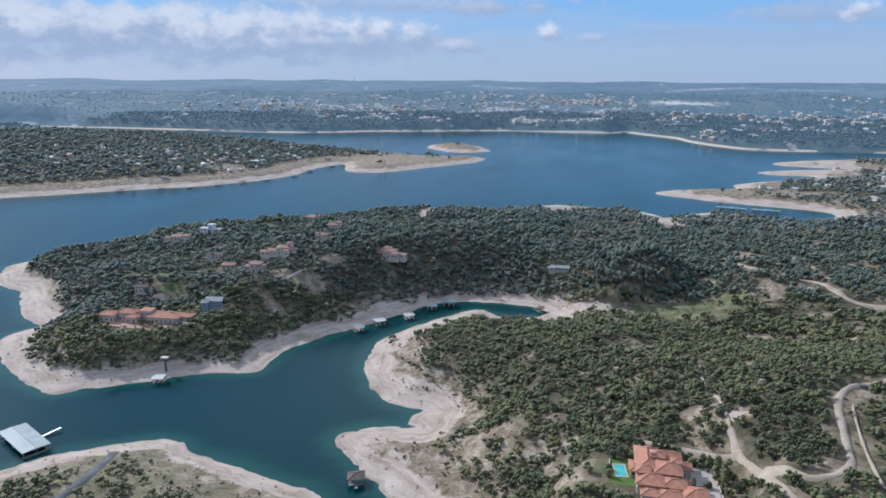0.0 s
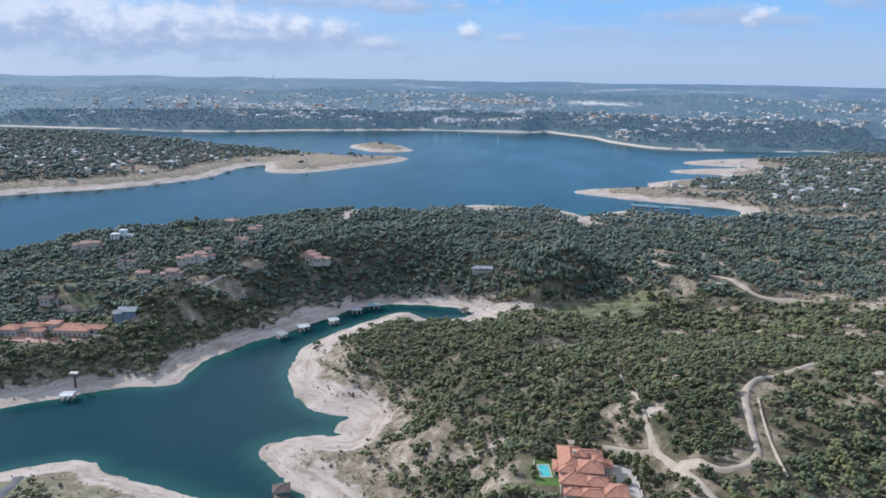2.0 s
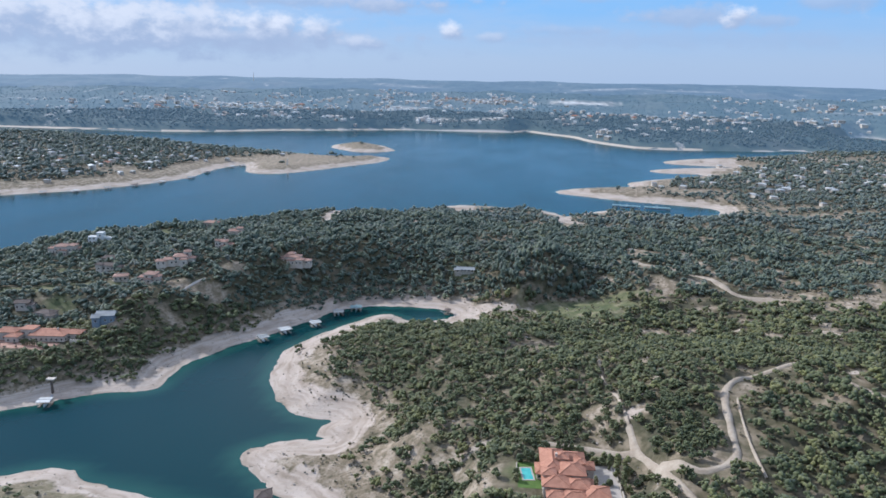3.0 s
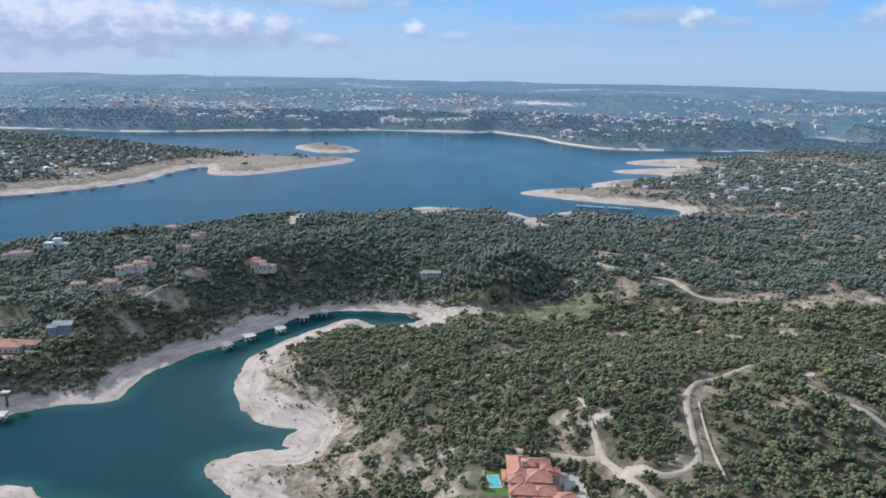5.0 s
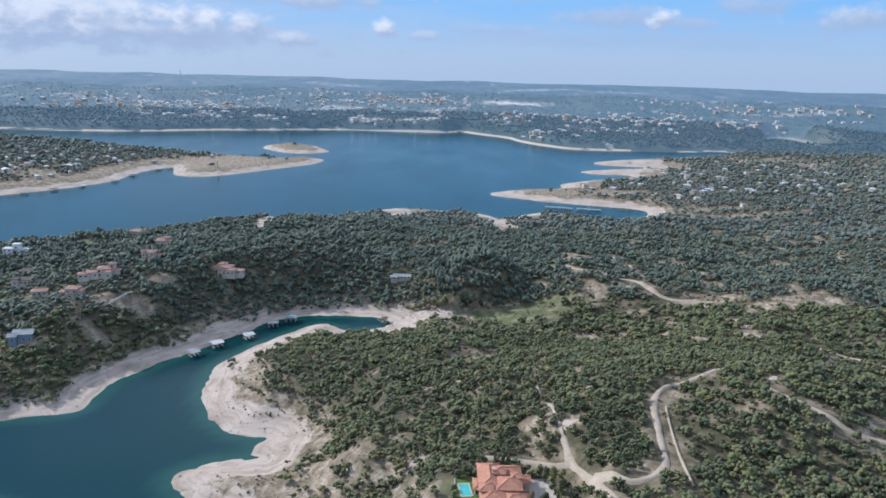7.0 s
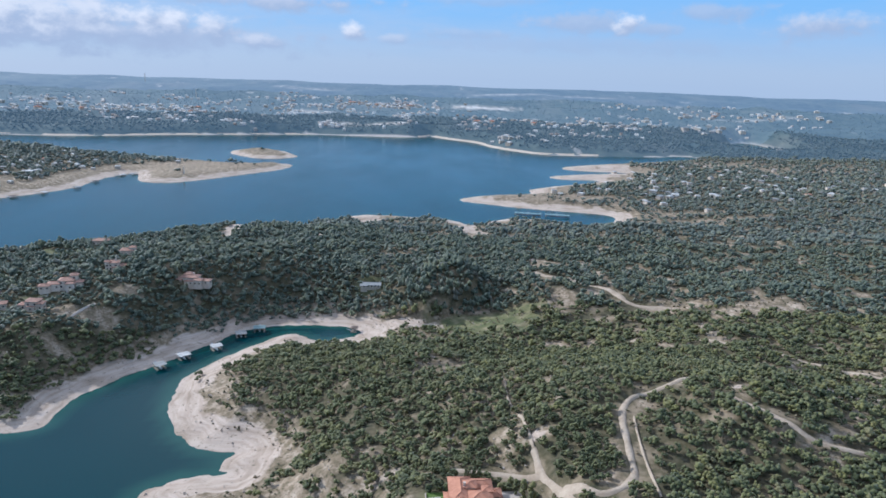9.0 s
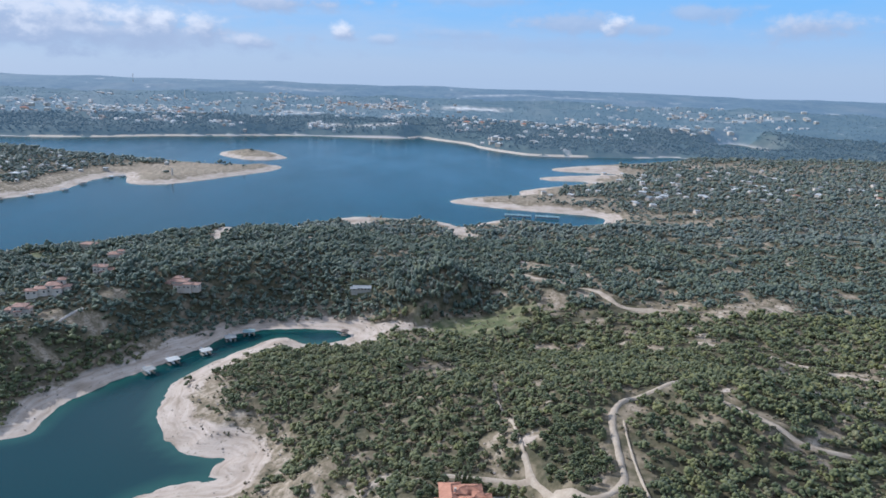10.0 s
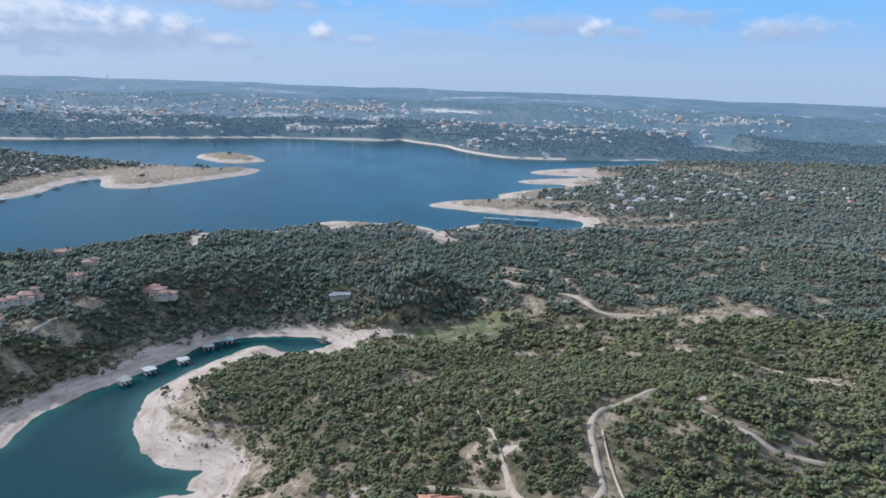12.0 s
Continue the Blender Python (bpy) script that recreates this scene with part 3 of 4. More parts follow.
# ---------------------------------------------------------------- large structure
def mesh_from(name, verts, faces, mat, smooth=False):
    """A mesh object out of arrays of points and of triangles or quads."""
    me = bpy.data.meshes.new(name)
    verts, faces = np.asarray(verts, np.float32), np.asarray(faces, np.int32)
    me.vertices.add(len(verts))
    me.vertices.foreach_set("co", verts.ravel())
    k = faces.shape[1]
    me.loops.add(faces.size)
    me.loops.foreach_set("vertex_index", faces.ravel())
    me.polygons.add(len(faces))
    me.polygons.foreach_set("loop_start", np.arange(0, faces.size, k, dtype=np.int32))
    me.polygons.foreach_set("use_smooth", np.full(len(faces), smooth))
    me.update(calc_edges=True)
    me.validate()
    me.materials.append(mat)
    return new(name, me)


def graded(lo, a, b, hi, size, growth):
    """Coordinates that are size apart from a to b and grow beyond."""
    mid = list(np.arange(a, b + size, size))
    up, s = [mid[-1]], size
    while up[-1] < hi:
        s *= growth
        up.append(up[-1] + s)
    down, s = [mid[0]], size
    while down[-1] > lo:
        s *= growth
        down.append(down[-1] - s)
    return np.array(down[:0:-1] + mid + up[1:])


def grid_faces(nx, ny):
    i = np.arange(nx * ny).reshape(ny, nx)
    return np.stack([i[:-1, :-1], i[:-1, 1:], i[1:, 1:], i[1:, :-1]], -1).reshape(-1, 4)


gx, gy = np.meshgrid(graded(-6200, -440, 340, 6200, 3.2, 1.022), graded(-500, 190, 640, 6200, 3.2, 1.022))
gz, gsd = land(gx, gy)
for _name, half, _m, line in ROADS:  # benches for the roads, so that they lie level across
    near = line_distance(gx, gy, line)
    gz = gz - 0.25 * (1 - step(half, half + 3, near))
verts, faces = np.stack([gx, gy, gz], -1).reshape(-1, 3), grid_faces(gx.shape[1], gx.shape[0])
beach = (1 - step(3.2, 7.0, (gz + 1.2 * waves(gx, gy, 40, 51)) * (1 + 0.9 * step(2000, 2300, np.hypot(gx, gy))))) * (gsd < 70 + 110 * step(900, 1200, np.hypot(gx, gy)))
dry = np.maximum(np.maximum(clearing(gx, gy, 0), 0.8 * (1 - step(9, 14, gz)) * (gsd > 0) * (gy < 1900)), 0.2 * step(750, 1100, np.hypot(gx, gy)) * (np.hypot(gx, gy) < 2420) * (gy < 1995))
dry = np.maximum(dry, 0.9 * ledges(gx, gy, gz))
beach = beach * (1 - step(9, 20, gsd) * (gx < -100) * (gy < 300))
far_shore = step(1950, 2150, np.hypot(gx, gy))
pond_rim = 0.68 - 0.68 * step(14, 60, -shore_distance(gx, gy, POND))
beach = beach + (np.maximum((1 - step(4, 15, gsd)) * (gx < 950), pond_rim) - beach) * far_shore
cover = np.stack([np.maximum(0.62 * beach, 0.62 * clearing(gx, gy, 2)), dry, clearing(gx, gy, 1), np.ones(gx.shape)], -1).reshape(-1, 4)
across = verts[faces, 1].mean(1) > 1995  # the far side of the lake
reach = np.hypot(verts[faces, 0].mean(1), verts[faces, 1].mean(1))
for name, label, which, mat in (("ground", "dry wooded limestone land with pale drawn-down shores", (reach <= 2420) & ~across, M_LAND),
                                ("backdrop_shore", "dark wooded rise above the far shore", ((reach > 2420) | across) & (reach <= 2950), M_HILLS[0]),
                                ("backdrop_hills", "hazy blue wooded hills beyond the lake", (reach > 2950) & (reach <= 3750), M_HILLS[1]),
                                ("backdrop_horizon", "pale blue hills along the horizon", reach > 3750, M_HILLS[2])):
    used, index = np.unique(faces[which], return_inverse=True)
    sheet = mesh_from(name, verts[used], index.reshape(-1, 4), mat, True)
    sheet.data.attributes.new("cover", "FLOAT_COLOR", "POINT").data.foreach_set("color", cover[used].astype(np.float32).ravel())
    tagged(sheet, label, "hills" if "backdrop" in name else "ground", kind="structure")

homes = np.random.RandomState(21)
FAR_HOUSES = []
for cx, cy, sx, sy, count, scale in HAMLETS:
    hx, hy = homes.normal(cx, sx, count * 2), homes.normal(cy, sy, count * 2)
    hz, hsd = land(hx, hy)
    good = [(a, b, c, scale * homes.uniform(0.8, 1.2)) for a, b, c, d in zip(hx, hy, hz, hsd) if d > 30 and c > 6]
    for h in good[:count]:
        if all(math.hypot(h[0] - o[0], h[1] - o[1]) > 17 * scale for o in FAR_HOUSES):
            FAR_HOUSES.append(h)

# the town on the far hills: west to east and south to north bounds, number of roofs
TOWN_QUARTERS = [(-1450, -750, 2620, 3350, 161), (-750, 130, 2900, 3650, 248), (-1180, -380, 2480, 2640, 43), (180, 900, 2260, 3050, 117), (860, 1650, 2650, 3500, 93), (-2000, -1420, 2330, 3100, 49),
                 (-350, 20, 2570, 2720, 26)]
TOWN = []
for x0, x1, y0, y1, count in TOWN_QUARTERS:
    x, y = homes.uniform(x0, x1, count * 5), homes.uniform(y0, y1, count * 5)
    z, sd = land(x, y)
    ok = (sd > 25) & (waves(x, y, 330, 36) + 0.5 * waves(x, y, 120, 37) + homes.uniform(-0.3, 0.3, x.shape) > 0.15)
    TOWN.append(np.stack([x, y, z], 1)[ok][:count])
TOWN = np.concatenate(TOWN)

wx, wy = np.meshgrid(graded(-6400, -440, 60, 6400, 7, 1.05), graded(-600, 200, 620, 6400, 7, 1.05))
_, wsd = land(wx, wy)
lake = mesh_from("lake", np.stack([wx, wy, 0 * wx], -1).reshape(-1, 3), grid_faces(wx.shape[1], wx.shape[0]), M_WATER, True)
tagged(lake, "calm blue-green lake water lightly rippled", "lake", kind="structure")
lake.data.attributes.new("shallow", "FLOAT", "POINT").data.foreach_set("value", (1 - step(0, 13, -wsd)).astype(np.float32).ravel() * 0.85)


def along(line, size):
    """Points every size metres along a smoothed line."""
    p = np.array(line, float)
    for _ in range(2):
        p = np.concatenate([p[:1], np.stack([0.75 * p[:-1] + 0.25 * p[1:], 0.25 * p[:-1] + 0.75 * p[1:]], 1).reshape(-1, 2), p[-1:]])
    s = np.concatenate([[0], np.cumsum(np.hypot(*np.diff(p, axis=0).T))])
    t = np.linspace(0, s[-1], max(3, int(s[-1] / size)))
    return np.stack([np.interp(t, s, p[:, 0]), np.interp(t, s, p[:, 1])], 1)


def make_road(name, half, mat, line):
    p = along(line, 2.5)
    d = np.gradient(p, axis=0)
    n = np.stack([-d[:, 1], d[:, 0]], 1) / np.hypot(d[:, 0], d[:, 1])[:, None]
    uneven = 1 + 0.2 * waves(p[:, 0], p[:, 1], 16, 61) + 0.14 * waves(p[:, 0], p[:, 1], 6, 62)
    rows = []
    for k in (-1, -0.5, 0, 0.5, 1):
        q = p + n * (half * k * uneven)[:, None]
        z, _ = land(q[:, 0], q[:, 1])
        rows.append(np.column_stack([q, z + (0.42 if abs(k) < 1 else -0.3)]))
    v = np.stack(rows, 1).reshape(-1, 3)
    ob = mesh_from(name, v, grid_faces(5, len(p)), mat, True)
    return tagged(ob, "pale caliche road winding through scrub" if mat is M_TRACK else "grey asphalt lane ending at the waterline", "road", kind="structure")


for name, half, mat, line in ROADS:
    make_road(name, half, mat, line)


p = along([(x, y + 5) for x, y in FAR_SHORE[3:-1]], 22)  # the drawn-down rim of the far shore
d = np.gradient(p, axis=0)
n = np.stack([d[:, 1], -d[:, 0]], 1) / np.hypot(d[:, 0], d[:, 1])[:, None]
wide = 9 + 4 * waves(p[:, 0], p[:, 1], 210, 66)
rows = [np.column_stack([p + n * wide[:, None] * k, np.full(len(p), h)]) for k, h in ((-0.9, -0.4), (-0.3, 0.9), (0.5, 2.6), (1.2, 4.4))]
tagged(mesh_from("far_shore_rim", np.stack(rows, 1).reshape(-1, 3), grid_faces(4, len(p)), M_SAND, True), "pale gravel rim along the far shore", "shore", kind="structure")

# ---------------------------------------------------------------- trees
rng = np.random.RandomState(7)
OCTA = np.array([(1, 0, 0), (-1, 0, 0), (0, 1, 0), (0, -1, 0), (0, 0, 1), (0, 0, -1)], float)
OCTA_FACES = np.array([(4, 0, 2), (4, 2, 1), (4, 1, 3), (4, 3, 0), (5, 2, 0), (5, 1, 2), (5, 3, 1), (5, 0, 3)])


def near_stretch(x, y):
    """The slope beside the villa and the hill road, where the trees are things of their own."""
    return (np.hypot(x - 52, y - 243) < 44) & (y < 290)


def scatter(spacing, near, far, keep=1.0, margin=0.0):
    """Tree places between two distances from the origin, in the wedge of country that is built out."""
    n = int(2 * far / spacing)
    x, y = np.meshgrid((np.arange(n) + 0.5) * spacing - far, (np.arange(n // 2 + 40)) * spacing)
    x, y = x.ravel(), y.ravel()
    x, y = x + rng.uniform(-0.48, 0.48, x.shape) * spacing, y + rng.uniform(-0.48, 0.48, x.shape) * spacing
    r, a = np.hypot(x, y), np.degrees(np.arctan2(x, y))
    ok = (r >= near) & (r < far) & (a > -52) & (a < 47) & (rng.uniform(0, 1, x.shape) < keep)
    x, y, r = x[ok], y[ok], r[ok]
    z, sd = land(x, y)
    line = 6.4 + 2.2 * waves(x, y, 60, 71) - 2.5 * step(900, 1500, r) - 3.2 * (x < -140) * (x > -420) * (y > 340) * (y < 580) - 4.2 * (x > -140) * (x < 130) * (y > 553) * (y < 640)
    ok = ((sd > 9 + 22 * step(900, 1300, r) + 40 * step(1100, 1300, r) * (1 - step(1900, 2200, r))) | (np.hypot((x + 430) / 80, (y - 1560) / 40) < 1 + 0.3 * waves(x, y, 40, 77))) & (z > line * (r < 1400)) & (rng.uniform(0, 1, x.shape) < step(-2, 5, z - line) + 0.1)
    x, y, z = x[ok], y[ok], z[ok]
    open_ground = np.maximum(np.maximum(clearing(x, y, 0), clearing(x, y, 1)), clearing(x, y, 2))
    ok = rng.uniform(0, 1, x.shape) > np.maximum(1.05 * open_ground, 0.8 * ledges(x, y, z))
    ok &= shore_distance(x, y, POND) < -42
    for name, half, _m, road in ROADS:
        ok &= line_distance(x, y, road) > half + {"forest_track": 0.5, "villa_road": 1.2}.get(name, 2.2)
        if name == "valley_road":  # mown verge on its downhill side
            ok &= line_distance(x, y + 6, road) > 8
    for hx, hy, radius in YARDS:
        ok &= np.hypot(x - hx, (y - hy + 0.2 * radius) / 1.1) > 0.72 * radius
    for hx, hy, _z, scale in FAR_HOUSES:  # a yard round each house, open to the sunny south
        ok &= np.hypot((x - hx) / 1.1, y - hy + 5 * scale) > 13 * scale
    if far > 2400:
        for tx, ty, _z in TOWN:
            ok &= (np.abs(x - tx) > 15) | (np.abs(y - ty + 12) > 26)
    thick = waves(x, y, 34, 81) + 0.6 * waves(x, y, 90, 82)
    ok &= rng.uniform(0, 1, x.shape) < 0.92 + 0.36 * thick + 0.4 * ((y > 430) & (x < 130) | (x < -140)) + 0.15 * near_stretch(x, y)
    return np.stack([x, y, z], 1)[ok]


def crowns(places, sizes, clumps, height=0.8, spread=1.0, flat=0.85):
    """Crowns of many uneven leaf clumps: arrays of points and triangles."""
    n = len(places)
    d = rng.normal(size=(n, clumps, 3))
    d[..., 2] = np.abs(d[..., 2]) * 0.9 - 0.25
    d /= np.linalg.norm(d, axis=-1, keepdims=True)
    reach = rng.uniform(0.3, 0.88, (n, clumps, 1)) * spread if clumps > 1 else np.zeros((n, 1, 1))
    lean = rng.uniform(0.75, 1.25, (n, 1, 3))
    centre = d * reach * lean * np.array([1, 1, height])
    size = (0.98 / clumps ** 0.36) * rng.uniform(0.7, 1.3, (n, clumps, 1, 1))
    jag = OCTA * rng.uniform(0.7, 1.25, (n, clumps, 6, 1)) + rng.normal(0, 0.14, (n, clumps, 6, 3))
    turn = rng.normal(size=(n, clumps, 2, 3))
    e1 = turn[..., 0, :] / np.linalg.norm(turn[..., 0, :], axis=-1, keepdims=True)
    e2 = np.cross(e1, turn[..., 1, :])
    e2 /= np.linalg.norm(e2, axis=-1, keepdims=True)
    e3 = np.cross(e1, e2)
    jag = jag[..., 0:1] * e1[:, :, None] + jag[..., 1:2] * e2[:, :, None] + jag[..., 2:3] * e3[:, :, None]
    jag[..., 2] *= flat
    v = (centre[:, :, None, :] + jag * size) * sizes[:, None, None, None]
    v[..., 2] += (sizes * 0.78)[:, None, None]
    v += places[:, None, None, :]
    f = OCTA_FACES[None] + (np.arange(n * clumps) * 6)[:, None, None]
    return v.reshape(-1, 3), f.reshape(-1, 3)


def leafy(name, v, f, mat, trees):
    """A mesh of crowns, with one tint a tree."""
    ob = mesh_from(name, v, f, mat, True)
    shade = np.repeat(rng.uniform(0, 1, trees).astype(np.float32), len(v) // trees)
    ob.data.attributes.new("tint", "FLOAT", "POINT").data.foreach_set("value", shade)
    return ob


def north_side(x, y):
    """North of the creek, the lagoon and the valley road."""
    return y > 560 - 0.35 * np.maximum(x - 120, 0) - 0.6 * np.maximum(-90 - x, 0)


def make_wood(name, label, spacing, near, far, clumps, size, mat, keep=1.0, skip=None, north=None):
    p = scatter(spacing, near, far, keep)
    if skip is not None:
        p = p[~skip(p[:, 0], p[:, 1])]
    s = size * np.clip(rng.lognormal(0, 0.32, len(p)), 0.5, 1.6)
    v, f = crowns(p, s, clumps, flat=0.85 if clumps > 1 else 0.5)
    tall = np.where((p[:, 1] > 540) & (p[:, 0] < 320) & (p[:, 1] < 900), 1.2, 0.95) * np.where(np.hypot(p[:, 0] - 32, p[:, 1] - 590) < 46, 1.6, 1.0) * rng.uniform(0.85, 1.2, len(p))  # taller oaks on the northern slope
    v = v.reshape(len(p), -1, 3)
    v[..., 2] = p[:, None, 2] + (v[..., 2] - p[:, None, 2]) * tall[:, None]
    v = v.reshape(-1, 3)
    wood = leafy(name, v, f, mat, len(p))
    # trees north of the valley take the bluer leaves that stand for haze
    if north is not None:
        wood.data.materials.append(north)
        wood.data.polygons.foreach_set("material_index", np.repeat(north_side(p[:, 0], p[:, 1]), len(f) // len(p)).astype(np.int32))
    return tagged(wood, label, "trees", kind="stuff")


def part(name, bm, mat, parent, label=""):
    me = bpy.data.meshes.new(name)
    bm.to_mesh(me)
    bm.free()
    me.materials.append(mat)
    ob = new(name, me)
    ob.parent = parent
    if label:
        ob["label"] = label
    return ob


def tapered(bm, a, b, ra, rb, sides=6):
    """A tapered round bar from a to b."""
    a, b = Vector(a), Vector(b)
    turn = (b - a).to_track_quat("Z", "Y").to_matrix().to_4x4()
    bmesh.ops.create_cone(bm, cap_ends=True, segments=sides, radius1=ra, radius2=rb, depth=(b - a).length,
                          matrix=Matrix.Translation((a + b) / 2) @ turn)


def make_tree(seed):
    """A low oak or juniper: bent trunk with limbs, and a ragged crown, about 4.5 m wide."""
    r = random.Random(seed)
    tree = new("tree")
    bm = bmesh.new()
    top = Vector((r.uniform(-0.3, 0.3), r.uniform(-0.3, 0.3), 1.5))
    tapered(bm, (0, 0, -0.4), top, 0.22, 0.15)
    for k in range(4):
        a = k * 1.57 + r.uniform(-0.5, 0.5)
        tapered(bm, top, top + Vector((1.1 * math.cos(a), 1.1 * math.sin(a), r.uniform(0.7, 1.5))), 0.12, 0.04, 5)
    part("trunk", bm, M_BARK, tree)
    v, f = crowns(np.zeros((1, 3)), np.array([2.35]), 34, height=0.85 + 0.3 * r.random())
    crown = leafy("crown", v, f, M_LEAF, 1)
    crown.parent = tree
    return tagged(tree, "low dark green scrub oak or juniper", "tree", "trees by the hill road")


kinds = [make_tree(k) for k in range(6)]
places = scatter(3.5, 120, 420)
places = places[near_stretch(places[:, 0], places[:, 1])]
rng.shuffle(places)
places, rest = places[:290], places[290:]
if len(rest):
    v, f = crowns(rest, 1.95 * np.clip(rng.lognormal(0, 0.3, len(rest)), 0.5, 1.6), 15)
    tagged(leafy("hillside_scrub", v, f, M_LEAF, len(rest)), "scrub oak and juniper between the roads", "trees", kind="stuff")
for k, (x, y, z) in enumerate(places):
    s = rng.uniform(0.6, 1.1)
    m = pose(x, y, z, 0, 0, rng.uniform(0, 360))
    if k < 6:
        kinds[k].matrix_basis = m
    else:
        copy_thing(kinds[k % 6], m @ Matrix.Scale(s, 4))
WOODS = [make_wood("near_woods", "dense scrub woods of juniper and live oak", 3.4, 120, 480, 12, 2.0, M_LEAF, skip=near_stretch, north=M_LEAF_MID_HAZED),
          make_wood("middle_woods", "dense oak and juniper woods on the hills", 4.2, 480, 830, 6, 2.35, M_LEAF, north=M_LEAF_MID_HAZED),
          make_wood("lakeside_woods", "scrub woods down to the lake", 6.2, 830, 1350, 4, 3.0, M_LEAF_FAR_HAZED, 0.92),
          make_wood("far_woods", "distant woods across the lake", 8.6, 1350, 2400, 2, 3.9, M_LEAF_FAR_HAZED, 0.8, skip=lambda x, y: y > 1995),
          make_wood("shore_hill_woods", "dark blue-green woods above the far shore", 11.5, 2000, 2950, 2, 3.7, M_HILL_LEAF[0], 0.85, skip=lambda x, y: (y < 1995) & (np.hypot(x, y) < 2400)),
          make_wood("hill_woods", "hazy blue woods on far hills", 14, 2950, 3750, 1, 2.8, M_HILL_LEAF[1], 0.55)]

# ---------------------------------------------------------------- buildings
def box(bm, x0, y0, z0, x1, y1, z1):
    v = [bm.verts.new(p) for p in ((x0, y0, z0), (x1, y0, z0), (x1, y1, z0), (x0, y1, z0), (x0, y0, z1), (x1, y0, z1), (x1, y1, z1), (x0, y1, z1))]
    for f in ((3, 2, 1, 0), (4, 5, 6, 7), (0, 1, 5, 4), (1, 2, 6, 5), (2, 3, 7, 6), (3, 0, 4, 7)):
        bm.faces.new([v[k] for k in f])


def one_box(*ends):
    bm = bmesh.new()
    box(bm, *ends)
    return bm


def hip_roof(x, y, w, d, z, rise, over=0.7, gable=False):
    """A thick hipped or gabled roof over a w by d block, with a round ridge cap."""
    bm = bmesh.new()
    hw, hd = w / 2 + over, d / 2 + over
    long_x = w >= d
    ridge = 0 if abs(w - d) < 0.3 else abs(w - d) / 2
    if gable:
        ridge = max(hw, hd)
    low = [bm.verts.new((x + sx * hw, y + sy * hd, z - 0.05)) for sx, sy in ((-1, -1), (1, -1), (1, 1), (-1, 1))]
    mid = [bm.verts.new((x + sx * hw, y + sy * hd, z + 0.2)) for sx, sy in ((-1, -1), (1, -1), (1, 1), (-1, 1))]
    if long_x:
        a, b = bm.verts.new((x - ridge, y, z + rise)), bm.verts.new((x + ridge, y, z + rise))
        tops = [(mid[0], mid[1], b, a), (mid[2], mid[3], a, b), (mid[1], mid[2], b), (mid[3], mid[0], a)]
    else:
        a, b = bm.verts.new((x, y - ridge, z + rise)), bm.verts.new((x, y + ridge, z + rise))
        tops = [(mid[1], mid[2], b, a), (mid[3], mid[0], a, b), (mid[0], mid[1], a), (mid[2], mid[3], b)]
    bm.faces.new(low[::-1])
    for k in range(4):
        bm.faces.new((low[k], low[(k + 1) % 4], mid[(k + 1) % 4], mid[k]))
    for f in tops:
        bm.faces.new(f)
    pa, pb = a.co.copy(), b.co.copy()
    if (pb - pa).length > 0.5:
        tapered(bm, pa, pb, 0.22, 0.22, 6)
    if not gable:
        for k in range(4):
            tapered(bm, mid[k].co, min((pa, pb), key=lambda q: (q - mid[k].co).length), 0.16, 0.16, 5)
    return bm


def add_window(house, x, y, z, w, h, side, frame_mat):
    """A window with a proud frame and a recessed pane; side: 'x-', 'x+', 'y-' or 'y+'."""
    s = 1 if side[1] == "+" else -1

    def slab(a0, a1, b0, b1, n0, n1):
        lo, hi = min(s * n0, s * n1), max(s * n0, s * n1)
        return (x + a0, y + lo, z + b0, x + a1, y + hi, z + b1) if side[0] == "y" else (x + lo, y + a0, z + b0, x + hi, y + a1, z + b1)
    bm = bmesh.new()
    for ends in (slab(-w / 2, w / 2, h, h + 0.14, -0.05, 0.12), slab(-w / 2, w / 2, -0.14, 0, -0.05, 0.16),
                 slab(-w / 2 - 0.14, -w / 2, -0.14, h + 0.14, -0.05, 0.12), slab(w / 2, w / 2 + 0.14, -0.14, h + 0.14, -0.05, 0.12)):
        box(bm, *ends)
    win = part("window", bm, frame_mat, house)
    part("pane", one_box(*slab(-w / 2, w / 2, 0, h, -0.05, 0.03)), M_GLASS, win)


